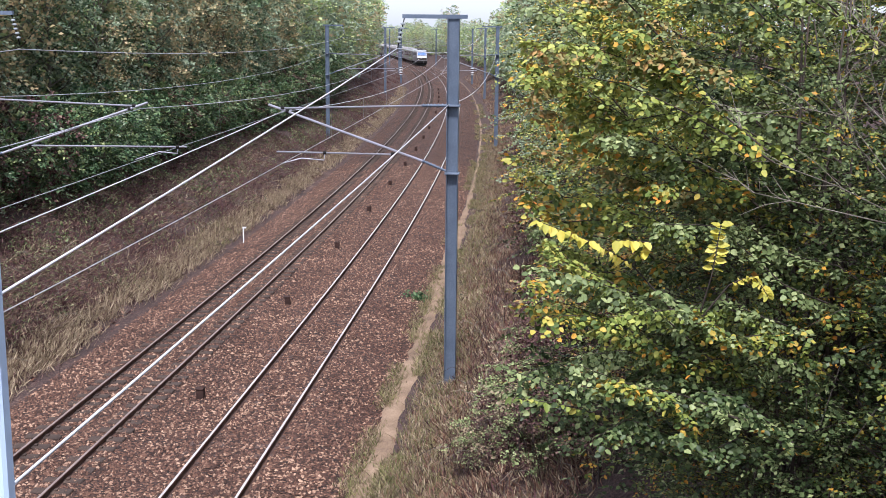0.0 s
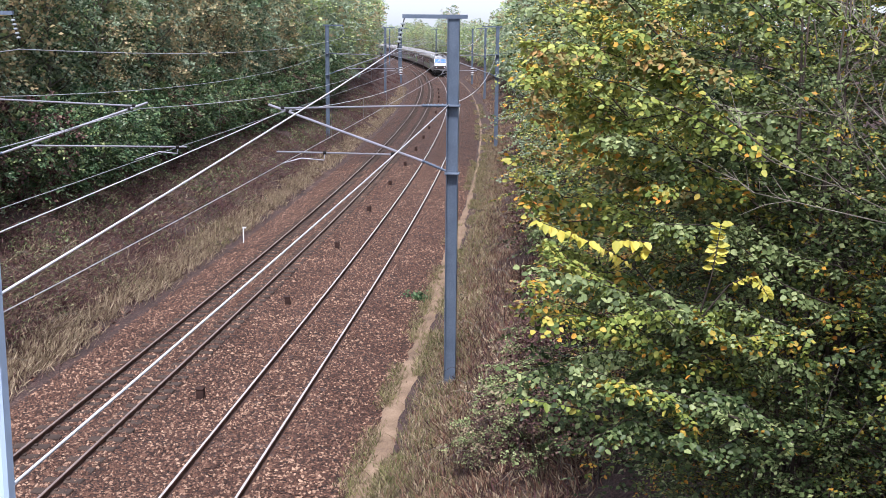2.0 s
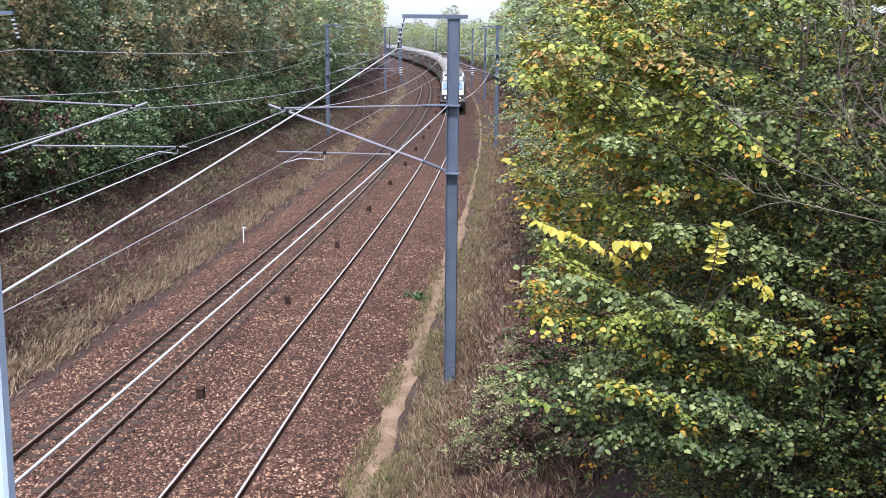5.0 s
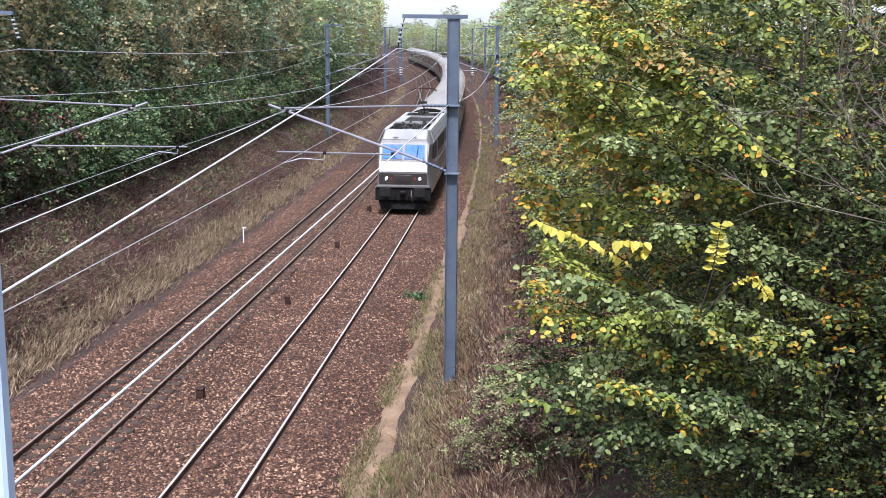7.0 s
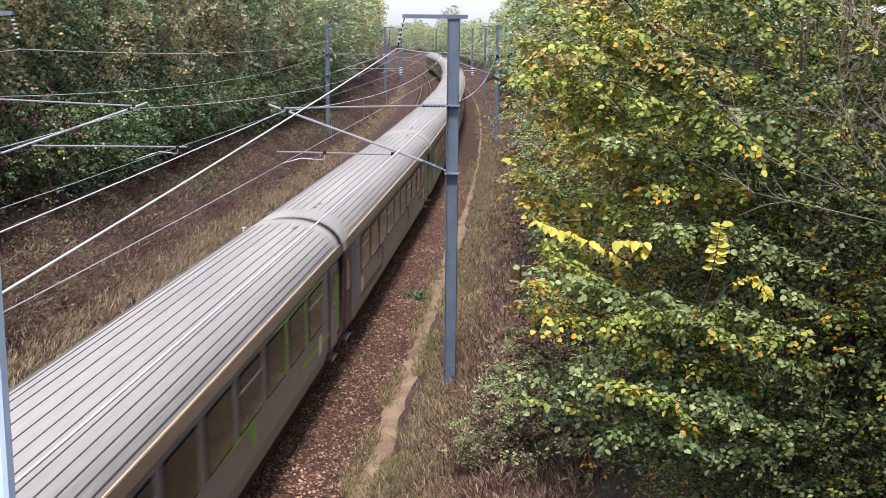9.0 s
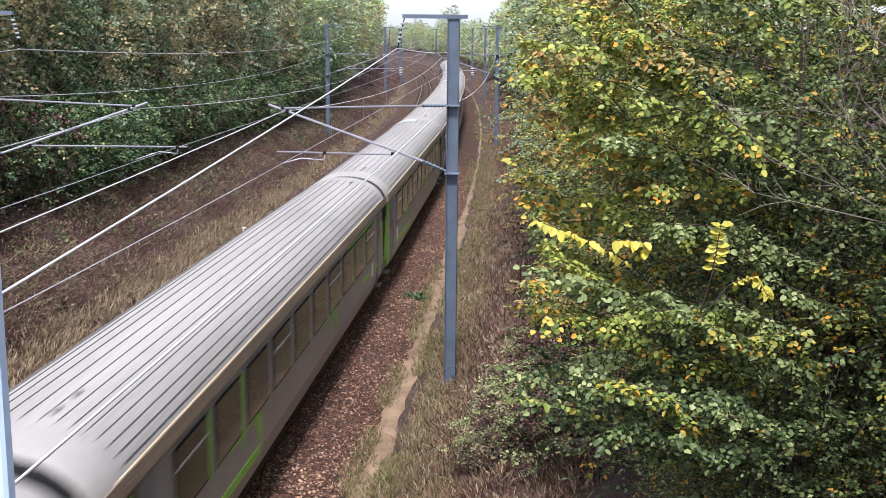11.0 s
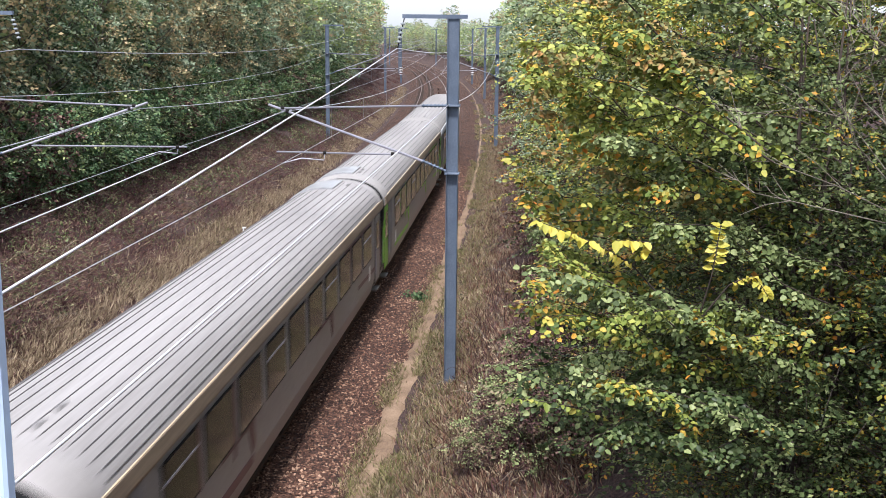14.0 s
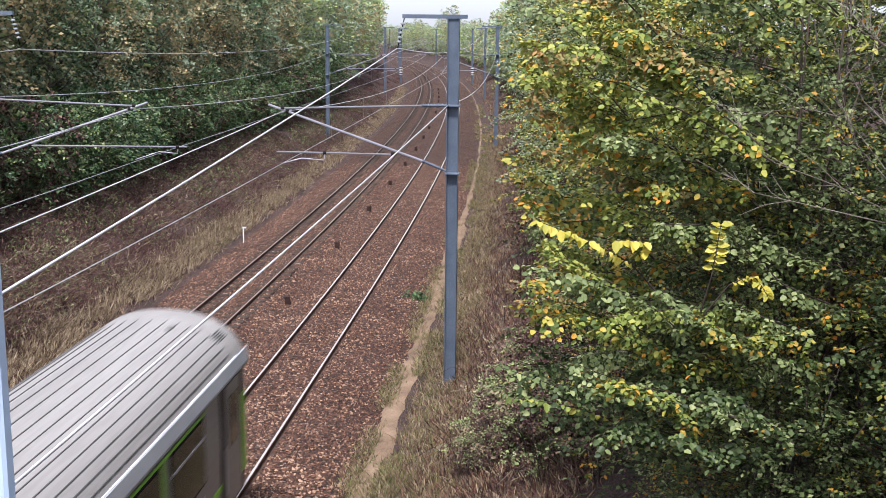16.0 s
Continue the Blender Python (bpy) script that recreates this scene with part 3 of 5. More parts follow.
def forest():
    rnd = random.Random(11)
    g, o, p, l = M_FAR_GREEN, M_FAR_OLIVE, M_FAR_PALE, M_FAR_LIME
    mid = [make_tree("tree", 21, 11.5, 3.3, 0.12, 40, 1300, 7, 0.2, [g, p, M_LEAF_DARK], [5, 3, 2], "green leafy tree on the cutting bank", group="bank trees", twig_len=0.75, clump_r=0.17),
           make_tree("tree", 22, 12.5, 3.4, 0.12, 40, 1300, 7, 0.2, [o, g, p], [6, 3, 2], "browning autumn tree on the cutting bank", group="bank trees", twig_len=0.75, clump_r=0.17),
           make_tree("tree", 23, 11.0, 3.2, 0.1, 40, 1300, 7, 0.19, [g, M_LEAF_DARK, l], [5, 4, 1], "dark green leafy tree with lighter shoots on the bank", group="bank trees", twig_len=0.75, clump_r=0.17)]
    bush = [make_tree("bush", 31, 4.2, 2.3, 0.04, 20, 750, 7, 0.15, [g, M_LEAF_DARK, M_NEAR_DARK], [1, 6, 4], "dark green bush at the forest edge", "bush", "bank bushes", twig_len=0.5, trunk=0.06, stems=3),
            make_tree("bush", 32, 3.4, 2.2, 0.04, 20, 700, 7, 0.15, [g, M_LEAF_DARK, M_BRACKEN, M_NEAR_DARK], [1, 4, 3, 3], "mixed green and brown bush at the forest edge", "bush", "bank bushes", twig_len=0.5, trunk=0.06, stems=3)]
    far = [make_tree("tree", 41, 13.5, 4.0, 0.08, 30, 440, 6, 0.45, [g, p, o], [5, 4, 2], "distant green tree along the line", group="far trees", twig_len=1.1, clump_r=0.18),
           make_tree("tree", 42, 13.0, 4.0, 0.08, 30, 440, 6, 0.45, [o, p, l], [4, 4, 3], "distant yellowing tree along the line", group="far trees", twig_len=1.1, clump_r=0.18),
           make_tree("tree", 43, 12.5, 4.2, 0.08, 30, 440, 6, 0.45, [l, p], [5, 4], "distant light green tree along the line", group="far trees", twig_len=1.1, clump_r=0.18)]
    # left bank
    y = 34.0
    while y < 100:
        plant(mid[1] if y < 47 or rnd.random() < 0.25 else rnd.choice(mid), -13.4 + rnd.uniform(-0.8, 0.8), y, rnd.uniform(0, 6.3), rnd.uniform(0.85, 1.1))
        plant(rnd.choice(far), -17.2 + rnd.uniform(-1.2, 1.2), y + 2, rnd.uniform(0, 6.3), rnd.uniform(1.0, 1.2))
        y += rnd.uniform(3.2, 4.4)
    y = 36.0
    while y < 130:
        plant(rnd.choice(bush), -11.5 + rnd.uniform(-0.5, 0.6), y, rnd.uniform(0, 6.3), rnd.uniform(0.8, 1.15))
        y += rnd.uniform(2.9, 3.9)
    y = 102.0
    while y < 330:
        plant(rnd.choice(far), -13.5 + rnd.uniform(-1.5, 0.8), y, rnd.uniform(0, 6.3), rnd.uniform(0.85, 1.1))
        y += rnd.uniform(4.2, 6.0) if y < 250 else rnd.uniform(7, 9)
    # right bank
    y = 62.0
    while y < 470:
        low = float(np.interp(y, [105, 150, 215], [1.0, 0.78, 0.62]))
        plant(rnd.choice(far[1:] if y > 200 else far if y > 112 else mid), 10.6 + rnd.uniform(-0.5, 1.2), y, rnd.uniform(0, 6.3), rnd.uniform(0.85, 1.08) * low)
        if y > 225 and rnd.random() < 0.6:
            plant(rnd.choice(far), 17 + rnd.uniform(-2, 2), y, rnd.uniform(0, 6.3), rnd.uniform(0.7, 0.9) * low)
        y += rnd.uniform(3.8, 5.4) if y < 190 else rnd.uniform(6.5, 8.5)


    plant(far[0], 14.0, 340, 1.0, 0.92)


forest()


def branch_bush(name, seed, height, reach, n_br, twigs, k, leaf, mats, weights, label, rounded=True, group="near hedge", ratio=0.74):
    """A many-stemmed bush of layered, arching branches with leaves in two rows on every twig."""
    rng = np.random.default_rng(seed)
    tr = new(name)
    tagged(tr, label, "bush", group)
    h = rng.uniform(0.08, 1.0, n_br) ** 0.8
    az = rng.uniform(0, 2 * math.pi, n_br)
    ln = reach * (0.55 + 0.6 * np.sin(np.pi * np.clip(h * 0.85 + 0.12, 0, 1))) * rng.uniform(0.55, 1.15, n_br)
    ox = np.stack([np.cos(az) * 0.3, np.sin(az) * 0.3, h * height], -1)
    d = np.stack([np.cos(az), np.sin(az), np.zeros(n_br)], -1)
    rise = rng.uniform(0.05, 1.5, n_br)
    t = np.clip((np.arange(twigs) + 0.7) / twigs, 0, 1)[None, :] * np.ones((n_br, 1))
    t = 0.18 + 0.82 * t
    zc = rise[:, None] * t - (rise[:, None] + 0.1) * 0.75 * t ** 2
    base = ox[:, None, :] + d[:, None, :] * (ln[:, None] * t)[..., None]
    base[..., 2] += ln[:, None] * zc
    side = np.stack([-d[:, 1], d[:, 0], np.zeros(n_br)], -1)
    sg = np.where(np.arange(twigs) % 2, 1.0, -1.0)[None, :, None]
    tw = d[:, None, :] * 0.6 + side[:, None, :] * sg * 0.8 + rng.normal(0, 0.2, (n_br, twigs, 3))
    tl = leaf * k * 0.72 * rng.uniform(0.6, 1.2, (n_br, twigs)) * (1.15 - 0.5 * t)
    cen, dv, no, sz = sprays(rng, base.reshape(-1, 3), tw.reshape(-1, 3), tl.ravel(), k, leaf, droop=0.25)
    per = rng.choice(len(mats), n_br, p=np.array(weights) / sum(weights))
    mi = np.repeat(per, twigs)
    swap = rng.uniform(0, 1, n_br * twigs) < 0.25
    mi = np.where(swap, rng.choice(len(mats), n_br * twigs, p=np.array(weights) / sum(weights)), mi)
    # inner shoots that fill the bush between the layers
    nf = int(n_br * twigs * 0.55)
    fa, fh = rng.uniform(0, 2 * math.pi, nf), rng.uniform(0.02, 1.08, nf)
    fr = reach * (0.5 + 0.5 * np.sin(np.pi * np.clip(fh * 0.85 + 0.12, 0, 1))) * rng.uniform(0.3, 1.0, nf) ** 0.5
    fb = np.stack([np.cos(fa) * fr, np.sin(fa) * fr, fh * height], -1)
    lump = np.array([noise.noise(Vector((p[0] * 1.1 + seed, p[1] * 1.1, p[2] * 1.1))) for p in fb])
    fb = fb[lump > -0.12]
    fd = rng.normal(0, 0.6, (len(fb), 3)) + fb * np.array([0.3, 0.3, 0]) + np.array([0, 0, 0.25])
    c2, d2, n2, s2 = sprays(rng, fb, fd, leaf * k * 0.6 * rng.uniform(0.6, 1.2, len(fb)), k, leaf, droop=0.2)
    zone = np.array([noise.noise(Vector((p[0] * 0.7 + seed, p[1] * 0.7, p[2] * 0.7 + 9))) for p in fb])
    m2 = np.clip(((zone + 0.45) * len(mats) / 0.9 + rng.normal(0, 0.5, len(fb))), 0, len(mats) - 1).astype(int)
    cen, dv, no, sz = np.concatenate([cen, c2]), np.concatenate([dv, d2]), np.concatenate([no, n2]), np.concatenate([sz, s2])
    put("crown", leaves_mesh("crown", cen, dv, no, sz, mats, np.concatenate([np.repeat(mi, k), np.repeat(m2, k)]), rounded, ratio), tr)
    wood = []
    for i in range(0, n_br):
        wood.append(([ox[i]] + [base[i, int(q)] for q in np.linspace(0, twigs - 1, 3)], [0.009, 0.007, 0.005, 0.002]))
    for q in range(4):
        a = q * 1.7 + seed
        wood.append(([(0.25 * math.cos(a), 0.25 * math.sin(a), -0.6), (0.3 * math.cos(a), 0.3 * math.sin(a), height * 0.5), (0.35 * math.cos(a + 0.5), 0.3 * math.sin(a), height)], [0.04, 0.028, 0.008]))
    put("branchwork", tubes_mesh("branchwork", wood, M_DARKBARK, 4), tr)["kind"] = "stuff"
    return tr


def near_hedge():
    rnd = random.Random(5)
    mx, dk, gy, li, au = M_LEAF_MIX, M_NEAR_DARK, M_LEAF_GREY, M_LEAF_LIME, M_LEAF_AUTUMN
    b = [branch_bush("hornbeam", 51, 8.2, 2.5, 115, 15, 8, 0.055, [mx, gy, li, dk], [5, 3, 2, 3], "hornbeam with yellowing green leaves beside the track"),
         branch_bush("hornbeam", 52, 7.6, 2.3, 115, 15, 8, 0.055, [dk, gy, mx], [6, 3, 3], "dense dark green hornbeam beside the track, unseen copies added for shade"),
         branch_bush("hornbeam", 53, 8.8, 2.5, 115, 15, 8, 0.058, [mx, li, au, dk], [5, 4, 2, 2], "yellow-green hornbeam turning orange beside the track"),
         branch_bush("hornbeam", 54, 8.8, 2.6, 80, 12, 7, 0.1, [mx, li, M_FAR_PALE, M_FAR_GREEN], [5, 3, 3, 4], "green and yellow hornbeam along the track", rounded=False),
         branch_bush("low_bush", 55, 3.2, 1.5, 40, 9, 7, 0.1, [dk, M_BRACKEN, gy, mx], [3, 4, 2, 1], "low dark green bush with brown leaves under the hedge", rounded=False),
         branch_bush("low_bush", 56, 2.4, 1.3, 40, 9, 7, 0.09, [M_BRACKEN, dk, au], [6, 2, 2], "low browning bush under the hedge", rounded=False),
         branch_bush("low_bush", 57, 3.2, 1.5, 75, 11, 8, 0.055, [dk, mx], [9, 1], "dense dark green bramble bush under the hedge, shade put in its leaves", rounded=False),
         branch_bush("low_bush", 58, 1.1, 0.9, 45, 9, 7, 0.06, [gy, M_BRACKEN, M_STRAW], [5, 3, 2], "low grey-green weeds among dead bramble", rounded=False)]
    for u, y, sc in ((7.9, 22.0, 0.9), (8.5, 23.4, 1.1), (9.1, 22.2, 1.2), (8.2, 25.2, 0.8), (9.0, 25.5, 1.1), (9.3, 28.0, 1.0), (8.6, 20.6, 1.0)):
        plant(b[7], u, y, rnd.uniform(0, 6.3), sc)
    for u, y, i, sc in ((11.2, 11.2, 1, 0.85), (13.2, 12.2, 1, 0.95), (11.3, 13.6, 0, 0.9), (13.4, 15.0, 1, 1.05), (11.2, 16.6, 0, 1.0), (13.4, 19.0, 1, 1.1), (11.0, 20.0, 2, 1.0), (11.0, 24.0, 0, 1.0),
                        (13.0, 25.0, 1, 1.15), (10.9, 28.0, 2, 1.05), (10.8, 32.0, 3, 1.0), (12.6, 34.0, 3, 1.15), (10.6, 36.5, 3, 1.05), (10.5, 41, 3, 1.05), (10.5, 45.5, 3, 1.1), (10.4, 50, 3, 1.1), (10.4, 55, 3, 1.1), (10.4, 60, 3, 1.1)):
        plant(b[i], u, y, rnd.uniform(0, 6.3), sc)
    # Hornbeams added just out of view to keep light off the low hedge
    for u, y, sc in ((14.4, 9.2, 1.1), (15.6, 11.8, 1.2), (16.2, 15.2, 1.2), (13.9, 6.6, 1.0), (12.9, 5.4, 0.95), (13.4, 3.4, 1.0), (16.0, 19.5, 1.2), (15.2, 4.5, 1.1)):
        plant(b[1], u, y, rnd.uniform(0, 6.3), sc)
    # Low bushes in the darkened leaves, shade at the hedge foot by colour
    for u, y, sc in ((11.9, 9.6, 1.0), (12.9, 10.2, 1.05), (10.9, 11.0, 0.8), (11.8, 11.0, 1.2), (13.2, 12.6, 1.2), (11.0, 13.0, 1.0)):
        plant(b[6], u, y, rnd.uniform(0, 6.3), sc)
    y = 18.5
    while y < 70:
        plant(b[4 if y > 30 and rnd.random() < 0.6 else 5], rnd.uniform(9.3, 9.9), y, rnd.uniform(0, 6.3), rnd.uniform(0.8, 1.15))
        y += rnd.uniform(1.8, 3.0)


near_hedge()


def leafy_branch(pts, mat, leaf, per, label, k=1, droop=0.5, name="leafy_branch", start=0.0, seed=1):
    """One bent branch with paired leaves along it, or with side twigs when k is over 1."""
    rng = np.random.default_rng(seed)
    P = [Vector(p) for p in pts]
    fine = []
    for i in range(len(P) - 1):
        a, b = P[max(i - 1, 0)], P[min(i + 2, len(P) - 1)]
        for f in np.linspace(0, 1, 8, endpoint=False):
            f = float(f)
            q = P[i].lerp(P[i + 1], f) + ((P[i] - a) - (b - P[i + 1])) * 0.12 * f * (1 - f)
            fine.append(q)
    fine.append(P[-1])
    br = new(name)
    tagged(br, label, "branch", "near branches")
    put("stem", tubes_mesh("stem", [(fine, [0.009 * (1 - 0.75 * i / len(fine)) for i in range(len(fine))])], M_DARKBARK, 5), br)
    ts = np.linspace(start, 0.995, per)
    base, tw = [], []
    for j, t in enumerate(ts):
        x = t * (len(fine) - 1)
        i = min(len(fine) - 2, int(x))
        p = fine[i].lerp(fine[i + 1], x - i)
        d = (fine[i + 1] - fine[i]).normalized()
        s = d.cross(Vector((0, 0, 1)))
        if s.length < 0.2:
            s = Vector((1, 0, 0))
        s.normalize()
        for sg in (-1, 1):
            base.append(p)
            tw.append(d * 0.5 + s * sg + Vector((0, 0, -droop)))
    base, tw = np.array(base), np.array(tw) + rng.normal(0, 0.34, (len(tw), 3))
    if k == 1:
        n = len(base)
        me = leaves_mesh("foliage", base, tw, rng.normal(0, 0.45, (n, 3)) + [0, -0.5, 1], leaf * rng.uniform(0.55, 1.2, n), [mat], np.zeros(n, int), True, 0.62)
    else:
        cen, dv, no, sz = sprays(rng, base, tw, leaf * k * 0.55 * rng.uniform(0.5, 1.1, len(base)), k, leaf, 0.3)
        me = leaves_mesh("foliage", cen, dv, no, sz, [mat], np.zeros(len(cen), int), True, 0.78)
    put("foliage", me, br)


def near_branches():
    for i, p in enumerate([[(1.24, 9.05, 6.85), (0.79, 8.91, 7.36), (0.42, 8.72, 7.59), (0.04, 8.52, 7.76)],
             [(0.79, 8.91, 7.36), (0.91, 8.85, 7.56), (0.64, 8.74, 7.59)]]):
        leafy_branch(p, M_LEAF_YELLOW, 0.095, 18 - i * 6, "bright yellow leaves on a drooping branch", droop=1.0, start=0.35 if i == 0 else 0.2, seed=i)
    leafy_branch([(1.34, 9.06, 6.85), (1.42, 8.94, 7.28), (1.45, 8.94, 7.51), (1.47, 8.93, 7.7)], M_LEAF_YELLOW, 0.09, 14, "upright frond of bright yellow paired leaves", start=0.42, droop=0.35, seed=7)
    leafy_branch([(1.34, 9.06, 6.85), (1.56, 8.94, 7.21), (1.74, 8.87, 7.3), (1.83, 8.75, 7.17)], M_LEAF_YELLOW, 0.08, 13, "arching frond of yellow paired leaves", start=0.4, droop=0.5, seed=8)
    for i, p in enumerate([[(1.51, 9.21, 6.5), (0.96, 9.06, 7.0), (0.53, 8.86, 7.22), (-0.01, 8.64, 7.39)],
             [(1.46, 9.19, 6.41), (0.96, 9.01, 6.73), (0.45, 8.8, 6.96), (0.09, 8.58, 7.0)],
             [(1.01, 9.04, 5.85), (0.57, 8.87, 6.19), (0.15, 8.67, 6.43), (-0.23, 8.48, 6.61)],
             [(1.01, 9.04, 5.85), (0.57, 8.85, 6.12), (0.24, 8.65, 6.27), (-0.14, 8.44, 6.38)]]):
        leafy_branch(p, (M_LEAF_GREY, M_LEAF_MIX, M_LEAF_GREY, M_LEAF_LIME)[i], 0.055 if i < 2 else 0.085, 24 if i < 2 else 17, "leafy green branch hanging over the verge", k=6 if i < 2 else 1, start=0.05, seed=20 + i)
    for i, p in enumerate([[(1.28, 11.06, 7.71), (0.83, 10.81, 7.68), (0.28, 10.46, 7.67), (-0.24, 10.19, 8.08)],
             [(1.8, 12.19, 8.06), (1.14, 11.78, 8.83), (0.69, 11.3, 9.22), (0.46, 11.13, 9.46)],
             [(1.18, 9.91, 7.11), (0.66, 9.76, 7.58), (0.26, 9.52, 7.59), (-0.08, 9.44, 7.83)]]):
        leafy_branch(p, M_LEAF_MIX, 0.06, 32, "lime and yellow leafy branch reaching out", k=6, start=0.05, seed=30 + i)
    rs = random.Random(14)
    for i in range(165):
        y0 = 9.0 + 8.0 * rs.random() ** 1.7
        side = rs.uniform(0.0, 0.8)
        x1 = -0.35 + 0.02 * y0 + side * y0 * 0.22
        z1 = rs.uniform(6.0, 10.2)
        ln = rs.uniform(0.7, 1.7)
        a = Vector((x1 + ln, y0 + rs.uniform(-0.2, 0.6), z1 - ln * rs.uniform(0.15, 0.75)))
        b = Vector((x1, y0 + rs.uniform(-0.6, 0.1), z1))
        m1, m2 = a.lerp(b, 0.35) + Vector((0, 0, rs.uniform(-0.05, 0.2))), a.lerp(b, 0.7) + Vector((0, 0, rs.uniform(-0.1, 0.22)))
        # The lowest branches all take the dark leaves, shade put into colour
        mat, lab = ((M_LEAF_MIX, "green and yellow leafy branch of the hedge"), (M_LEAF_LIME, "lime green leafy branch of the hedge"), (M_LEAF_GREY, "grey-green leafy branch of the hedge"), (M_NEAR_DARK, "dark green leafy hedge branch, shade put in its leaf colour"), (M_LEAF_AUTUMN, "browning autumn branch of the hedge"))[(0, 1, 0, 2, 1, 0, 4, 1)[i % 8] if side < 0.5 and z1 > 6.8 else (2, 0, 2, 2, 3, 2, 0, 1)[i % 8] if z1 > 6.5 else 3]
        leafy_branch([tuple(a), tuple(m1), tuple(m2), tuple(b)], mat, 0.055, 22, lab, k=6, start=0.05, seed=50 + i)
    rnd = random.Random(4)
    for p in [[(2.79, 9.16, 7.81), (2.37, 9.06, 8.01), (1.76, 8.95, 8.23), (1.47, 8.9, 8.62)],
             [(2.84, 9.2, 8.0), (2.49, 9.14, 8.36), (2.36, 9.1, 8.75), (2.3, 9.06, 9.1)],
             [(2.78, 9.22, 8.13), (2.44, 9.17, 8.53), (2.06, 9.05, 8.62), (1.52, 8.89, 8.56)],
             [(2.7, 8.87, 8.47), (2.48, 8.89, 8.68), (2.32, 8.83, 8.94), (2.4, 8.9, 9.27)],
             [(2.73, 8.98, 9.02), (2.49, 8.89, 9.19), (2.36, 8.9, 9.31), (2.28, 8.82, 9.43)],
             [(2.79, 9.14, 7.71), (2.1, 9.01, 7.87), (1.68, 8.89, 7.97), (1.4, 8.81, 8.2)],
             [(2.84, 9.24, 8.22), (2.71, 9.21, 8.62), (2.58, 9.15, 8.93), (2.63, 9.14, 9.36)]]:
        br = new("bare_branch")
        tagged(br, "thin pale leafless branch in front of the hedge", "branch", "bare branches")
        P = [Vector(q) for q in p]
        put("stem", tubes_mesh("stem", [(P, [0.0055, 0.0045, 0.003, 0.0015])], M_TWIG, 5), br)
        for j in range(9):
            f = rnd.uniform(0.15, 0.95) * 3
            i = min(2, int(f))
            a = P[i].lerp(P[i + 1], f - i)
            d = (P[i + 1] - P[i]).normalized()
            e = a + (d + Vector((rnd.uniform(-0.9, 0.9), rnd.uniform(-0.5, 0.5), rnd.uniform(-0.5, 0.9)))) * rnd.uniform(0.12, 0.34)
            m = a.lerp(e, 0.5) + Vector((0, 0, rnd.uniform(-0.04, 0.04)))
            put("twig", tubes_mesh("twig", [([a, m, e], [0.003, 0.0025, 0.0015])], M_TWIG, 4), br)


near_branches()

# ---- train ----
COACH, LOCO, COACHES = 26.4, 17.71, 10
M_SIDE = make_mat("coach_side_grey", [(0.0, (0.19, 0.185, 0.188)), (0.6, (0.255, 0.25, 0.255)), (1.0, (0.32, 0.312, 0.318))], 0.38, 0.12, 0.7, 12, 0.04, stretch=(1, 0.25, 1))
M_ROOF = make_mat("coach_roof_silver", [(0.0, (0.22, 0.207, 0.205)), (0.5, (0.295, 0.28, 0.278)), (1.0, (0.36, 0.343, 0.34))], 0.68, 0.0, 0.6, 9, 0.05, spec=0.25, stretch=(2, 0.15, 2))
M_RIB = make_mat("roof_rib_grime", [(0.0, (0.1, 0.095, 0.095)), (1.0, (0.16, 0.15, 0.15))], 0.6, 0.2, 2, 20, 0.0)
M_CAPR = make_mat("roof_end_smooth", [(0.0, (0.25, 0.235, 0.23)), (1.0, (0.35, 0.33, 0.325))], 0.6, 0.0, 1.2, 12, 0.05)
M_SILVER = make_mat("silver_band", [(0.0, (0.34, 0.36, 0.4)), (1.0, (0.48, 0.5, 0.54))], 0.45, 0.1, 1.5, 20, 0.03)
M_CAP = make_mat("roof_end_grey", [(0.0, (0.13, 0.125, 0.13)), (1.0, (0.22, 0.21, 0.21))], 0.5, 0.15, 1.2, 12, 0.05)
M_GUTTER = make_mat("gutter_brown", [(0.0, (0.16, 0.125, 0.1)), (0.5, (0.25, 0.195, 0.15)), (1.0, (0.38, 0.3, 0.22))], 0.4, 0.4, 1.5, 20, 0.05, stretch=(1, 0.1, 1))
M_TAN = flat2("tan_edge", (0.6, 0.49, 0.34), 0.4, 0.2)
M_GREEN = flat2("lime_green_paint", (0.19, 0.46, 0.04), 0.4, 0.0, 0.12)
M_PURPLE = flat2("plum_paint", (0.085, 0.03, 0.045), 0.4, 0.0, 0.12)
M_WHITE = flat2("white_paint", (0.78, 0.79, 0.82), 0.3, 0.0, 0.05)
M_LOCO = make_mat("loco_silver", [(0.0, (0.15, 0.147, 0.155)), (0.5, (0.21, 0.206, 0.215)), (1.0, (0.27, 0.266, 0.28))], 0.36, 0.25, 0.8, 14, 0.04)
M_LOCOROOF = make_mat("loco_roof_pale", [(0.0, (0.23, 0.23, 0.24)), (0.5, (0.34, 0.34, 0.36)), (1.0, (0.45, 0.45, 0.475))], 0.32, 0.15, 0.9, 12, 0.04)
M_PANEL = make_mat("dark_louvre_panel", [(0.0, (0.024, 0.02, 0.02)), (1.0, (0.056, 0.047, 0.047))], 0.5, 0.2, 1.5, 18, 0.05)
M_GRIME = make_mat("roof_equipment", [(0.0, (0.01, 0.009, 0.009)), (1.0, (0.045, 0.042, 0.04))], 0.7, 0.3, 4, 30, 0.2)
M_RUST = make_mat("rusty_metal", [(0.0, (0.015, 0.007, 0.006)), (1.0, (0.06, 0.025, 0.018))], 0.85, 0.1, 6, 30, 0.4)
M_RED = flat2("red_paint", (0.25, 0.03, 0.025), 0.4)


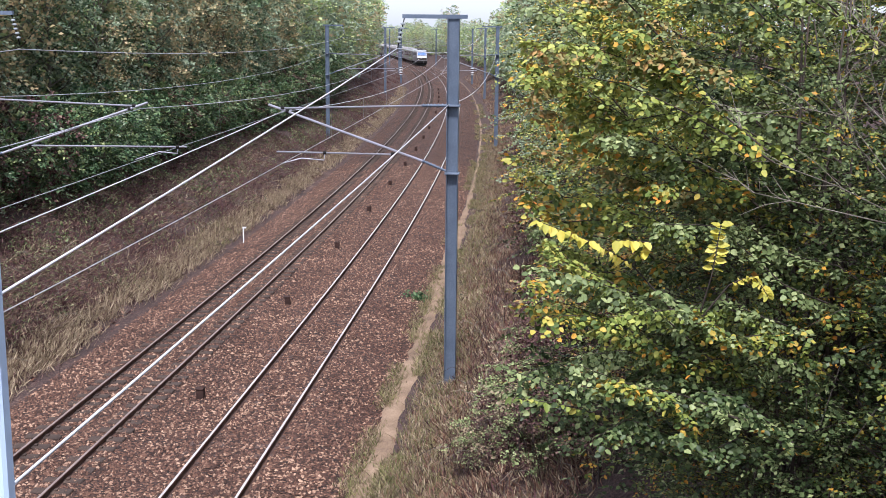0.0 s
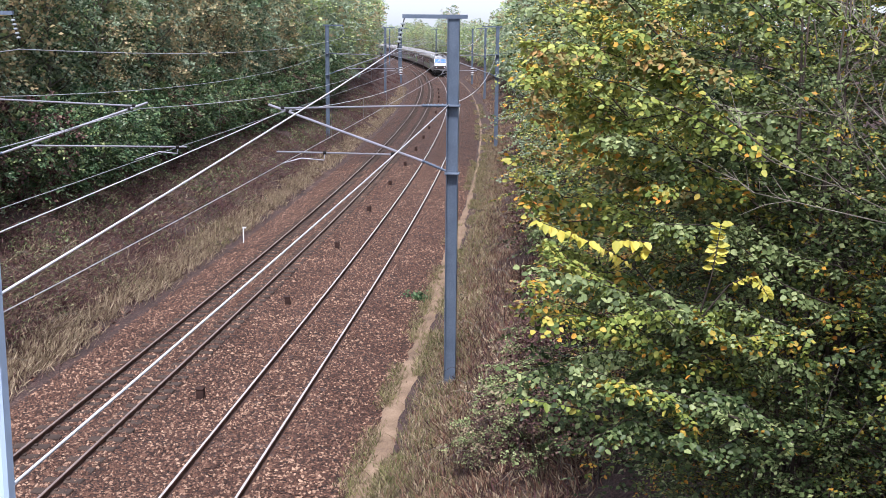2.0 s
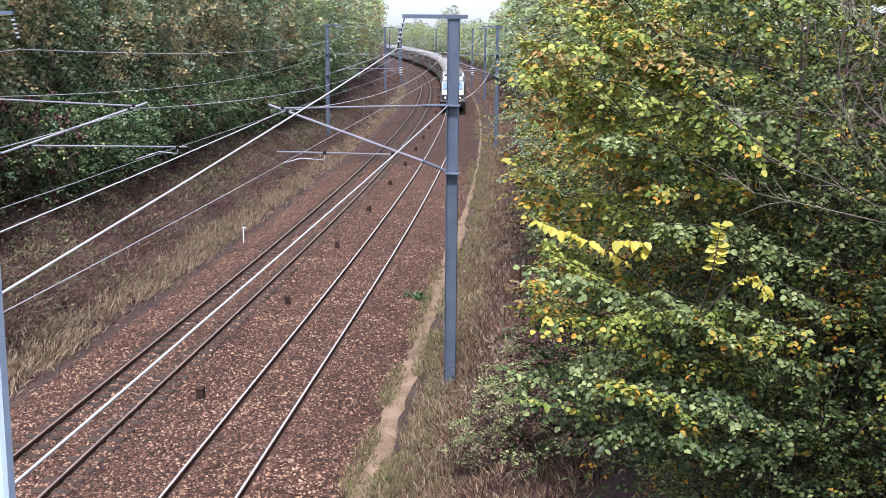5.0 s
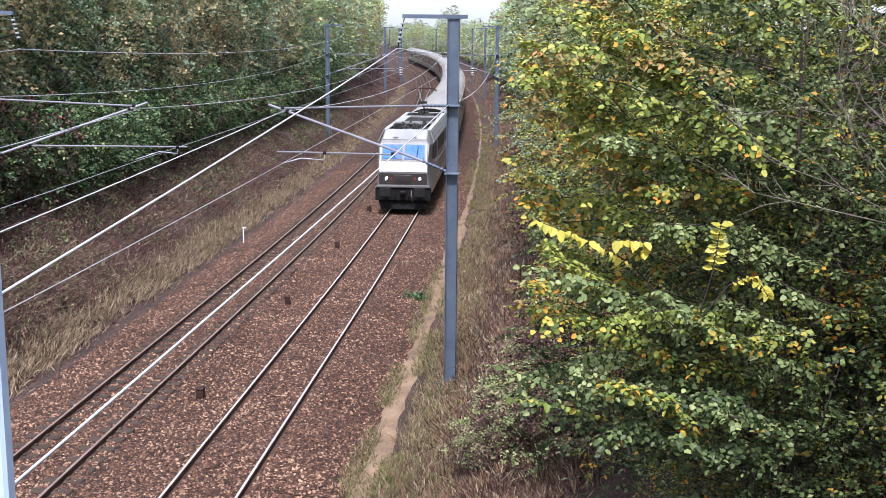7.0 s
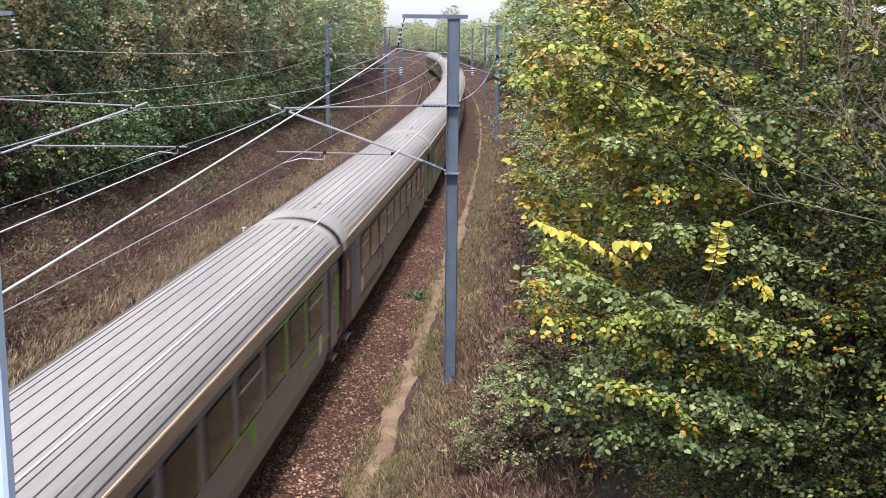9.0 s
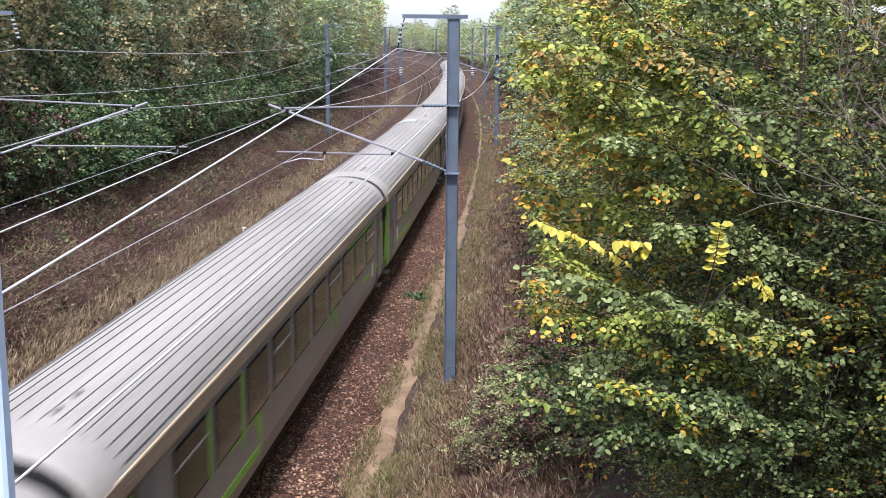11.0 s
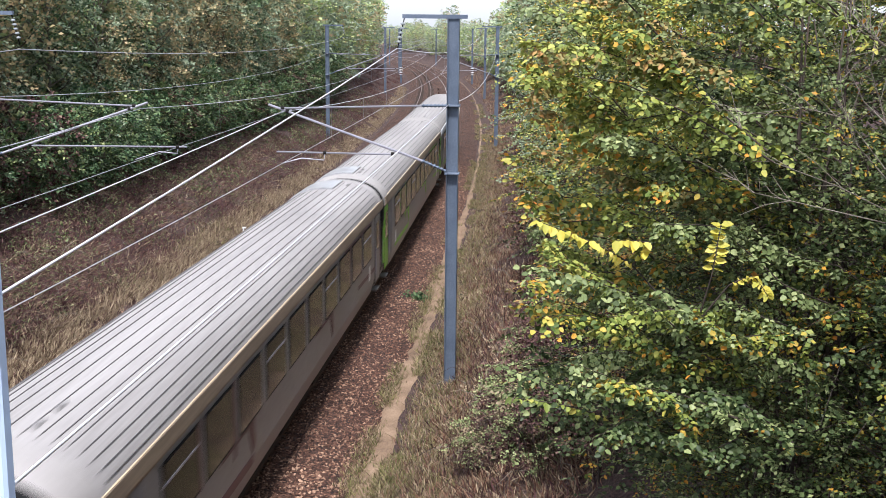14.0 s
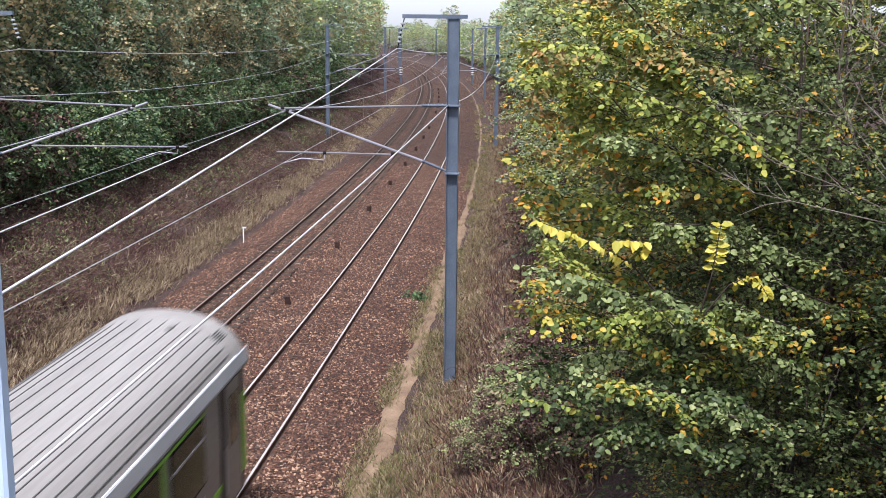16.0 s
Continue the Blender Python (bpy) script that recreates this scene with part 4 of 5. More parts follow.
def glass_mat(name, c, rough, metal=0.0):
    m = bpy.data.materials.new(name)
    m.use_nodes = True
    b = m.node_tree.nodes["Principled BSDF"]
    b.inputs["Base Color"].default_value = (*c, 1)
    b.inputs["Roughness"].default_value = rough
    b.inputs["Metallic"].default_value = metal
    b.inputs["Specular IOR Level"].default_value = 0.9
    return m


M_PANE = glass_mat("tinted_window_glass", (0.022, 0.02, 0.018), 0.12)
M_PANE.node_tree.nodes["Principled BSDF"].inputs["Specular IOR Level"].default_value = 0.22
M_BLUEPANE = make_mat("blue_coated_windscreen", [(0.0, (0.03, 0.1, 0.36)), (0.55, (0.06, 0.18, 0.52)), (0.85, (0.16, 0.19, 0.5)), (1.0, (0.15, 0.32, 0.46))], 0.25, 0.0, 1.1, 4, 0.0, spec=0.08)
M_LAMP = bpy.data.materials.new("headlight_glow")
M_LAMP.use_nodes = True
M_LAMP.node_tree.nodes["Principled BSDF"].inputs["Emission Color"].default_value = (1.0, 0.95, 0.9, 1)
M_LAMP.node_tree.nodes["Principled BSDF"].inputs["Emission Strength"].default_value = 3.5


def section_loft(name, secs, mat, parent, ends=True, label="", smooth=False):
    """secs: (y, profile) with equal point counts."""
    n, vs, fs = len(secs[0][1]), [], []
    for y, prof in secs:
        vs += [(x, y, z) for x, z in prof]
    for j in range(len(secs) - 1):
        fs += [(j * n + i, j * n + (i + 1) % n, (j + 1) * n + (i + 1) % n, (j + 1) * n + i) for i in range(n)]
    if ends:
        o = len(vs)
        vs += [(x, secs[0][0], z) for x, z in secs[0][1]] + [(x, secs[-1][0], z) for x, z in secs[-1][1]]
        fs += [tuple(range(o, o + n)), tuple(range(o + n, o + 2 * n))]
    me = mesh_np(name, vs, fs, [mat])
    bm = bmesh.new()
    bm.from_mesh(me)
    bmesh.ops.recalc_face_normals(bm, faces=bm.faces)
    bm.to_mesh(me)
    bm.free()
    if smooth:
        me.polygons.foreach_set("use_smooth", [len(p.vertices) == 4 for p in me.polygons])
    return put(name, me, parent, label)


def slab(corners, t):
    """A plate on four corners, t thick outwards along its normal."""
    c = [Vector(p) for p in corners]
    nrm = (c[1] - c[0]).cross(c[3] - c[0]).normalized() * t
    bm = bmesh.new()
    lo = [bm.verts.new(p - nrm * 0.5) for p in c]
    hi = [bm.verts.new(p + nrm) for p in c]
    bm.faces.new(hi)
    bm.faces.new(lo[::-1])
    for i in range(4):
        bm.faces.new((lo[i], lo[(i + 1) % 4], hi[(i + 1) % 4], hi[i]))
    return bm


def cyl(p0, p1, r, sides=12):
    me_v, me_f = tube_data([p0, p1], r, sides)
    bm = bmesh.new()
    vv = [bm.verts.new(v) for v in me_v]
    for f in me_f:
        bm.faces.new([vv[i] for i in f])
    bmesh.ops.recalc_face_normals(bm, faces=bm.faces)
    return bm


def roof_prof(w=1.41, eave=3.3, top=4.22, n=20):
    pts = []
    for i in range(n + 1):
        a = math.pi * i / n
        c, s = math.cos(a), math.sin(a)
        pts.append((w * math.copysign(abs(c) ** 0.9, c), eave + (top - eave) * abs(s) ** 0.95))
    return pts


def roof_at(f):
    """Point on the roof arch at fraction f from right eave to left, and its outward normal."""
    pts = roof_prof(n=80)
    i = f * 80
    k = min(79, int(i))
    a, b = Vector((pts[k][0], 0, pts[k][1])), Vector((pts[k + 1][0], 0, pts[k + 1][1]))
    t = (b - a).normalized()
    return a.lerp(b, i - k), Vector((t.z, 0, -t.x)) * -1 if Vector((t.z, 0, -t.x)).z < 0 else Vector((t.z, 0, -t.x))


def bogie(parent, y, wheelbase=2.56):
    bo = part("bogie", box_into(box_into(box(-1.05, -0.85, y - 1.9, y + 1.9, 0.42, 0.68, 0.03), 0.85, 1.05, y - 1.9, y + 1.9, 0.42, 0.68, 0.03), -0.9, 0.9, y - 0.35, y + 0.35, 0.42, 0.8, 0.03), M_DARKMETAL, parent, "dark dirty bogie frame")
    for dy in (-wheelbase / 2, wheelbase / 2):
        for x in (-0.75, 0.75):
            part("wheel", cyl((x - 0.06, y + dy, 0.45), (x + 0.06, y + dy, 0.45), 0.445, 20), M_RAIL, bo)
    return bo


def make_coach(accent, accent_label, hatch, band, edge, last=False):
    co = new("passenger_coach")
    tagged(co, "grey passenger coach with ribbed silver roof and " + accent_label, "railway coach", "train coaches")
    h = COACH / 2 - 0.15
    body = [(-1.28, 0.78), (1.28, 0.78), (1.4, 1.25), (1.415, 2.2), (1.4, 3.3), (-1.4, 3.3), (-1.415, 2.2), (-1.4, 1.25)]
    slim = [(x * 0.93, z) for x, z in body]
    section_loft("body", [(-h, slim), (-h + 1.75, slim), (-h + 2.1, body), (h - 2.1, body), (h - 1.75, slim), (h, slim)], M_SIDE, co)
    section_loft("roof", [(-h + 0.85, roof_prof() + [(-1.41, 3.26), (1.41, 3.26)]), (h - 0.85, roof_prof() + [(-1.41, 3.26), (1.41, 3.26)])], M_ROOF, co, smooth=True)
    for sg in (-1, 1):
        cap0 = roof_prof(1.415, 3.29, 4.225)
        cap1 = roof_prof(1.33, 3.25, 4.06)
        section_loft("roof_cap", [(sg * (h - 0.86), cap0 + [(-1.41, 3.24), (1.41, 3.24)]), (sg * (h - 0.3), cap0 + [(-1.41, 3.24), (1.41, 3.24)]), (sg * h, cap1 + [(-1.37, 3.24), (1.37, 3.24)])], M_CAPR, co, smooth=True, label="smooth grey roof end")
        if last and sg > 0:
            continue
        b0 = roof_prof(1.37, 3.27, 4.17)
        section_loft("gangway_bellows", [(sg * h, b0 + [(-1.25, 1.0), (1.25, 1.0)]), (sg * (h + 0.146), b0 + [(-1.25, 1.0), (1.25, 1.0)])], M_BLACK, co, label="black rubber gangway bellows")
    # ribs along the roof
    for i in range(17):
        f = 0.115 + 0.77 * i / 16
        p, nr = roof_at(f)
        tan = Vector((nr.z, 0, -nr.x))
        w, t = 0.01, 0.014
        y0, y1 = -h + 1.15, h - 1.15
        if hatch and f > 0.5:
            y0, y1 = (-h + 2.9, y1) if hatch < 0 else (y0, h - 2.9)
        pts = [p - tan * w - nr * 0.012, p + tan * w - nr * 0.012, p + tan * w * 0.6 + nr * t, p - tan * w * 0.6 + nr * t]
        section_loft("roof_rib", [(y0, [(q.x, q.z) for q in pts]), (y1, [(q.x, q.z) for q in pts])], M_RIB, co)
    for sx in (-1, 1):
        part("gutter", box(sx * 1.4 - 0.025, sx * 1.4 + 0.025, -h + 0.15, h - 0.15, 3.25, 3.31, 0.008), band, co, "gutter strip under the roof edge")
        for fr in (0.02, 0.075):
            p, nr = roof_at(fr)
            part("gutter_rail", box(sx * p.x - 0.016, sx * p.x + 0.016, -h + 0.8, h - 0.8, p.z - 0.012, p.z + 0.018), edge, co, "bright roof edge rail")
        p0, p1 = roof_at(0.004)[0], roof_at(0.075)[0]
        a, b = (sx * (p0.x + 0.004), p0.z), (sx * (p1.x + 0.004), p1.z)
        part("gutter_band", slab([(a[0], -h + 0.15, a[1]), (a[0], h - 0.15, a[1]), (b[0], h - 0.15, b[1]), (b[0], -h + 0.15, b[1])] if sx > 0 else [(a[0], h - 0.15, a[1]), (a[0], -h + 0.15, a[1]), (b[0], -h + 0.15, b[1]), (b[0], h - 0.15, b[1])], 0.03), band, co, "stained band above the windows")
    if hatch:
        hp = []
        for f in np.linspace(0.47, 0.94, 9):
            p, nr = roof_at(float(f))
            hp.append((p + nr * 0.05, p - nr * 0.02))
        prof = [(a.x, a.z) for a, b in hp] + [(b.x, b.z) for a, b in hp[::-1]]
        section_loft("roof_hatch", [(hatch * (h - 0.9), prof), (hatch * (h - 2.75), prof)], M_LOCOROOF, co, label="smooth pale roof cover", smooth=False)
    for k, (fx, yy) in enumerate(((0.44, -h + 1.5), (0.44, -h + 2.2), (0.41, h - 1.5))):
        p, nr = roof_at(fx)
        part("roof_vent", box(p.x - 0.05, p.x + 0.05, yy - 0.1, yy + 0.1, p.z - 0.03, p.z + 0.045, 0.015), M_CAP, co)
    if last:
        for k in range(5):
            p, nr = roof_at(0.2 + 0.012 * k)
            part("roof_grille", box(p.x - 0.012, p.x + 0.012, h - 1.1, h - 0.65, p.z - 0.01, p.z + 0.02), M_CAP, co)
    # windows, doors, accents on both sides
    for sx in (-1, 1):
        for i in range(10):
            y = (i - 4.5) * 2.067
            x = sx * 1.412
            fr = part("window", box(min(x, x + sx * 0.012), max(x, x + sx * 0.012), y - 0.84, y + 0.84, 2.04, 3.16, 0.0), M_BLACK, co)
            part("pane", box(min(x, x + sx * 0.02), max(x, x + sx * 0.02), y - 0.8, y + 0.8, 2.08, 3.12), M_PANE, fr)
            if i % 3 == 0:
                part("vent_bar", box(min(x, x + sx * 0.03), max(x, x + sx * 0.03), y - 0.8, y + 0.8, 2.8, 2.84), M_TUBE, fr, "bright window bar")
            if i in (0, 1, 7, 8):
                part("accent_pillar", box(min(x, x + sx * 0.008), max(x, x + sx * 0.008), y + 0.86, y + 1.02, 2.0 if i != 1 else 1.75, 3.16), accent, co, accent_label)
        for yy in (-5.2, 3.1):
            x = sx * 1.41
            c = [(x, yy - 0.22, 2.02), (x, yy + 0.12, 1.4), (x, yy + 0.3, 1.55), (x, yy + 0.24, 2.02)]
            part("accent_swoosh", slab(c if sx > 0 else c[::-1], 0.01), accent, co)
            part("accent_line", box(*sorted((x, x + sx * 0.01)), yy - 2.0, yy + 0.2, 1.97, 2.02), accent, co)
        part("accent_top", box(*sorted((sx * 1.412, sx * 1.424)), 5.2, 10.2, 3.165, 3.21), accent, co)
        for sy in (-1, 1):
            part("accent_corner", box(*sorted((sx * 1.31, sx * 1.325)), *sorted((sy * (h - 0.04), sy * (h - 0.34))), 1.2, 2.7), accent, co)
        for a, b, z0, z1 in ((-h + 3.0, -h + 8.0, 1.28, 1.45), (h - 5.5, h - 2.0, 1.6, 1.72)):
            x = sx * 1.402
            part("accent_stripe", slab([(x, a, z0), (x, b, z0 - 0.1), (x, b, z1 - 0.1), (x, a, z1)] if sx > 0 else [(x, b, z0 - 0.1), (x, a, z0), (x, a, z1), (x, b, z1 - 0.1)], 0.01), accent, co)
        for sy in (-1, 1):
            y = sy * (h - 0.9)
            x = sx * 1.31
            # Flat dark plate round the door, coloured to look like a shaded recess
            part("door_recess", box(min(x, x + sx * 0.012), max(x, x + sx * 0.012), y - 0.72, y + 0.72, 0.9, 3.2), M_PANEL, co)
            dr = part("door", box(min(x, x + sx * 0.03), max(x, x + sx * 0.03), y - 0.46, y + 0.46, 0.95, 3.12, 0.01), accent if sy < 0 else M_SIDE, co)
            part("pane", box(min(x, x + sx * 0.04), max(x, x + sx * 0.04), y - 0.28, y + 0.28, 2.0, 2.9), M_PANE, dr)
            part("handrail", cyl((sx * 1.37, y - sy * 0.62, 1.25), (sx * 1.37, y - sy * 0.62, 2.1), 0.018, 6), M_TUBE, co)
            part("step", box(*sorted((sx * 1.1, sx * 1.36)), y - 0.3, y + 0.3, 0.6, 0.64, 0.01), M_CAP, co, "pale folding step under the door")
            part("notice", box(*sorted((sx * 1.408, sx * 1.416)), sy * (h - 3.2) - 0.15, sy * (h - 3.2) + 0.15, 1.4, 1.85), M_WHITE, co, "white notice plate")
    for a, b in ((-5.4, -2.2), (-1.6, 1.4), (2.0, 5.2)):
        part("equipment_box", box(-1.15, 1.15, a, b, 0.42, 0.95, 0.05), M_DARKMETAL, co)
    for y in (-9.2, 9.2):
        bogie(co, y)
    for sg in (-1, 1):
        for x in (-0.87, 0.87):
            part("buffer", cyl((x, sg * (h - 0.3), 1.06), (x, sg * (h + 0.145), 1.06), 0.13), M_DARKMETAL, co)
    return co


def loco_sec(w, zs, wt, zt, wr, zd, zb=0.92):
    return [(-w, zb), (w, zb), (w + 0.03, 1.5), (w, zs), (wt, zt), (wr, zt), (wr, zd), (-wr, zd), (-wr, zt), (-wt, zt), (-w, zs), (-w - 0.03, 1.5)]


def make_loco():
    lo = new("electric_locomotive")
    tagged(lo, "silver electric locomotive with blue windscreens and a raised pantograph", "locomotive")
    flat = lambda w, zs, wt, zt: loco_sec(w, zs, wt, zt, 0.85, zt - 0.003)
    main = loco_sec(1.45, 3.12, 1.2, 3.84, 1.02, 3.45)
    solid = flat(1.45, 3.1, 1.14, 3.86)
    secs = [(-8.34, flat(1.36, 1.72, 1.32, 1.78)), (-8.3, flat(1.4, 2.26, 1.34, 2.32)), (-7.86, flat(1.42, 3.1, 1.3, 3.16)), (-7.7, flat(1.45, 3.08, 1.25, 3.34)), (-6.3, solid), (-6.28, main)]
    secs += [(-y, p) for y, p in secs[::-1]]
    section_loft("body", secs, M_LOCO, lo)
    for sg in (-1, 1):
        # brow and hood of the cab, in the pale roof colour
        y = lambda v: sg * v
        def face(a, b, c, d):
            return [a, b, c, d] if sg < 0 else [b, a, d, c]
        part("cab_hood", slab(face((-1.2, y(7.66), 3.37), (1.2, y(7.66), 3.37), (1.08, y(6.32), 3.865), (-1.08, y(6.32), 3.865)), 0.02), M_LOCOROOF, lo, "pale sloping cab roof")
        for x in (-0.5, 0.5):
            part("hood_hatch", box(x - 0.14, x + 0.14, *sorted((y(7.3), y(7.55))), 3.36, 3.52, 0.01), M_CAP, lo)
        ws = part("windscreen_frame", slab(face((-1.3, y(8.3), 2.34), (1.3, y(8.3), 2.34), (1.24, y(7.87), 3.13), (-1.24, y(7.87), 3.13)), 0.015), M_CAP, lo)
        for x0, x1 in ((-1.2, -0.06), (0.06, 1.2)):
            part("windscreen", slab(face((x0, y(8.285), 2.42), (x1, y(8.285), 2.42), (x1 * 0.97, y(7.9), 3.1), (x0 * 0.97, y(7.9), 3.1)), 0.03), M_BLUEPANE, lo, "blue reflective windscreen pane")
            put("wiper", tubes_mesh("wiper", [([(x0 * 0.4 + x1 * 0.6, y(8.34), 2.46), ((x0 + x1) / 2 + 0.2, y(8.06), 3.0)], 0.018)], M_BLACK, 5), lo)
        for x in (-1.32, 1.32):
            put("corner_rail", tubes_mesh("corner_rail", [([(x, y(8.36), 1.8), (x, y(8.34), 2.3), (x * 0.965, y(7.9), 3.14)], 0.03)], M_WHITE, 6), lo)
        part("nose_panel", slab(face((-1.3, y(8.34), 1.8), (1.3, y(8.34), 1.8), (1.3, y(8.31), 2.3), (-1.3, y(8.31), 2.3)), 0.03), M_WHITE, lo, "white nose panel")
        part("light_panel", box(-1.36, 1.36, *sorted((y(8.2), y(8.4))), 1.26, 1.76, 0.02), M_PANEL, lo)
        part("grille", box(-0.5, 0.5, *sorted((y(8.3), y(8.42))), 1.36, 1.66, 0.01), M_PANEL, lo)
        for x in (-0.95, 0.95):
            hl = part("headlight", cyl((x, y(8.36), 1.52), (x, y(8.44), 1.52), 0.065, 14), M_LAMP if sg < 0 else M_GLASSINS, lo, "glowing round headlight" if sg < 0 else "")
            part("tail_lens", cyl((x * 0.7, y(8.36), 1.52), (x * 0.7, y(8.43), 1.52), 0.06, 12), M_RED, lo)
        part("sill", box(-1.4, 1.4, *sorted((y(8.2), y(8.5))), 1.18, 1.24, 0.01), M_CAP, lo)
        part("buffer_beam", box(-1.42, 1.42, *sorted((y(8.0), y(8.42))), 0.62, 1.17, 0.03), M_BLACK, lo)
        for x in (-0.87, 0.87):
            bf = part("buffer", cyl((x, y(8.4), 1.02), (x, y(8.75), 1.02), 0.12), M_BLACK, lo)
            part("buffer_plate", box(x - 0.3, x + 0.3, *sorted((y(8.75), y(8.82))), 0.84, 1.2, 0.03), M_DARKMETAL, bf)
        part("coupler", box(-0.14, 0.14, *sorted((y(8.4), y(8.7))), 0.92, 1.1, 0.03), M_DARKMETAL, lo)
        for x in (-0.42, 0.3, 0.44):
            put("brake_hose", tubes_mesh("brake_hose", [([(x, y(8.42), 1.1), (x, y(8.56), 0.9), (x + 0.06, y(8.5), 0.6)], 0.035)], M_CAP if x > 0.35 else M_BLACK, 6), lo)
        part("obstacle_guard", slab(face((-1.15, y(8.35), 0.18), (1.15, y(8.35), 0.18), (1.3, y(8.2), 0.62), (-1.3, y(8.2), 0.62)), 0.03), M_BLACK, lo)
    for sx in (-1, 1):
        x = sx * 1.475
        for a, b, z0, z1 in ((-7.25, -6.6, 2.3, 3.0), (-6.35, -4.7, 2.12, 3.06), (-3.7, 1.9, 2.02, 3.06), (3.0, 5.6, 2.1, 3.06), (6.4, 7.2, 2.3, 3.0)):
            part("side_panel", slab([(x - sx * 0.02, a, z0), (x - sx * 0.02, b, z0), (x - sx * 0.03, b, z1), (x - sx * 0.03, a, z1)] if sx > 0 else [(x - sx * 0.02, b, z0), (x - sx * 0.02, a, z0), (x - sx * 0.03, a, z1), (x - sx * 0.03, b, z1)], 0.012), M_PANEL, lo, "dark upper side panel")
            part("trim_line", box(*sorted((x - sx * 0.03, x + sx * 0.012)), a, b, z0 - 0.045, z0 - 0.025), M_LOCOROOF, lo)
        for yy in (-4.35, 2.45):
            part("cab_door", box(*sorted((x - sx * 0.04, x - sx * 0.005)), yy - 0.36, yy + 0.36, 1.0, 3.0, 0.01), M_SIDE, lo)
            for d in (-0.42, 0.42):
                part("handrail", cyl((x, yy + d, 1.2), (x, yy + d, 2.3), 0.014, 6), M_TUBE, lo)
        part("roof_rail", box(*sorted((sx * 1.17, sx * 1.23)), -6.2, 6.2, 3.77, 3.86, 0.01), M_WHITE, lo)
        part("roof_fairing", slab([(sx * 1.455, -6.9, 3.14), (sx * 1.455, 6.9, 3.14), (sx * 1.21, 6.3, 3.84), (sx * 1.21, -6.3, 3.84)] if sx > 0 else [(sx * 1.455, 6.9, 3.14), (sx * 1.455, -6.9, 3.14), (sx * 1.21, -6.3, 3.84), (sx * 1.21, 6.3, 3.84)], 0.012), M_LOCOROOF, lo, "pale sloping roof side")
        for f in (0.3, 0.62):
            xs, zs = sx * (1.455 - 0.245 * f + 0.012), 3.14 + 0.7 * f + 0.008
            part("roof_seam", box(xs - 0.008, xs + 0.008, -6.4, 6.4, zs - 0.008, zs + 0.008), M_PANEL, lo)
        part("roof_walk", box(*sorted((sx * 1.03, sx * 1.19)), -6.3, 6.3, 3.838, 3.855), M_LOCOROOF, lo)
        part("lower_trim", box(*sorted((x - sx * 0.02, x + sx * 0.01)), -5.0, 5.0, 1.225, 1.24), M_LOCOROOF, lo)
    # roof deck and equipment
    part("roof_deck", box(-1.01, 1.01, -6.2, 6.2, 3.455, 3.53), M_GRIME, lo, "black roof well")
    # Dark plates added on the well's inner walls so the recess reads dark
    for x in (-1.012, 1.012):
        part("well_lining", box(x - 0.006, x + 0.006, -6.24, 6.24, 3.46, 3.82), M_GRIME, lo)
    for yy in (-6.25, 6.25):
        part("well_lining", box(-1.0, 1.0, yy - 0.006, yy + 0.006, 3.46, 3.82), M_GRIME, lo)
    gb = part("grille_housing", box(-0.88, 0.88, -1.9, 2.5, 3.53, 3.82, 0.02), M_GRIME, lo)
    for i in range(9):
        part("slat", box(-0.8 + i * 0.1, -0.76 + i * 0.1, -1.8, 2.4, 3.82, 3.87), M_PANEL, gb)
    for i in range(5):
        part("slat", box(0.2 + i * 0.14, 0.26 + i * 0.14, -1.8, 2.4, 3.82, 3.85), M_DARKMETAL, gb)
    part("roof_plate", box(-1.14, -0.6, -1.9, 2.5, 3.88, 3.94, 0.01), M_LOCOROOF, lo)
    for yy in (-1.95, 2.55):
        part("cross_beam", box(-1.1, 1.1, yy - 0.1, yy + 0.1, 3.82, 3.94, 0.01), M_LOCOROOF, lo)
    rr = random.Random(3)
    for i in range(34):
        yy, x = (rr.uniform(-5.9, -2.4) if i < 22 else rr.uniform(2.9, 5.9)), rr.uniform(-0.85, 0.85)
        hh = rr.uniform(0.25, 0.6)
        if i % 3:
            put("roof_insulator", tubes_mesh("roof_insulator", [([(x, yy, 3.53), (x, yy, 3.53 + hh * 0.3), (x, yy, 3.53 + hh * 0.6), (x, yy, 3.53 + hh)], [0.09, 0.06, 0.09, 0.05])], M_GRIME, 8), lo)
        else:
            part("roof_unit", box(x - 0.22, x + 0.22, yy - 0.3, yy + 0.3, 3.53, 3.53 + hh * 0.8, 0.03), M_GRIME, lo)
    for x, z in ((-0.35, 3.86), (0.1, 3.9), (0.5, 3.84)):
        put("busbar", tubes_mesh("busbar", [([(x, -6.0, z - 0.1), (x + 0.15, -4.6, z), (x - 0.1, -3.2, z + 0.05), (x, -2.1, z - 0.05)], 0.025)], M_SIDE, 6), lo)
    # folded pantograph at the front, raised one at the rear
    fp = new("folded_pantograph")
    fp.parent = lo
    for x in (-0.3, 0.3):
        put("lower_arm", tubes_mesh("lower_arm", [([(x, -5.8, 3.85), (x * 0.4, -3.1, 3.98)], 0.03)], M_GRIME, 6), fp)
    put("upper_arm", tubes_mesh("upper_arm", [([(0, -3.1, 3.98), (0, -5.4, 4.06)], 0.03)], M_SIDE, 6), fp)
    put("pan_head", tubes_mesh("pan_head", [([(-0.8, -5.4, 3.98), (-0.6, -5.4, 4.08), (0.6, -5.4, 4.08), (0.8, -5.4, 3.98)], 0.03)], M_GRIME, 6), fp)
    rp = new("raised_pantograph")
    rp.parent = lo
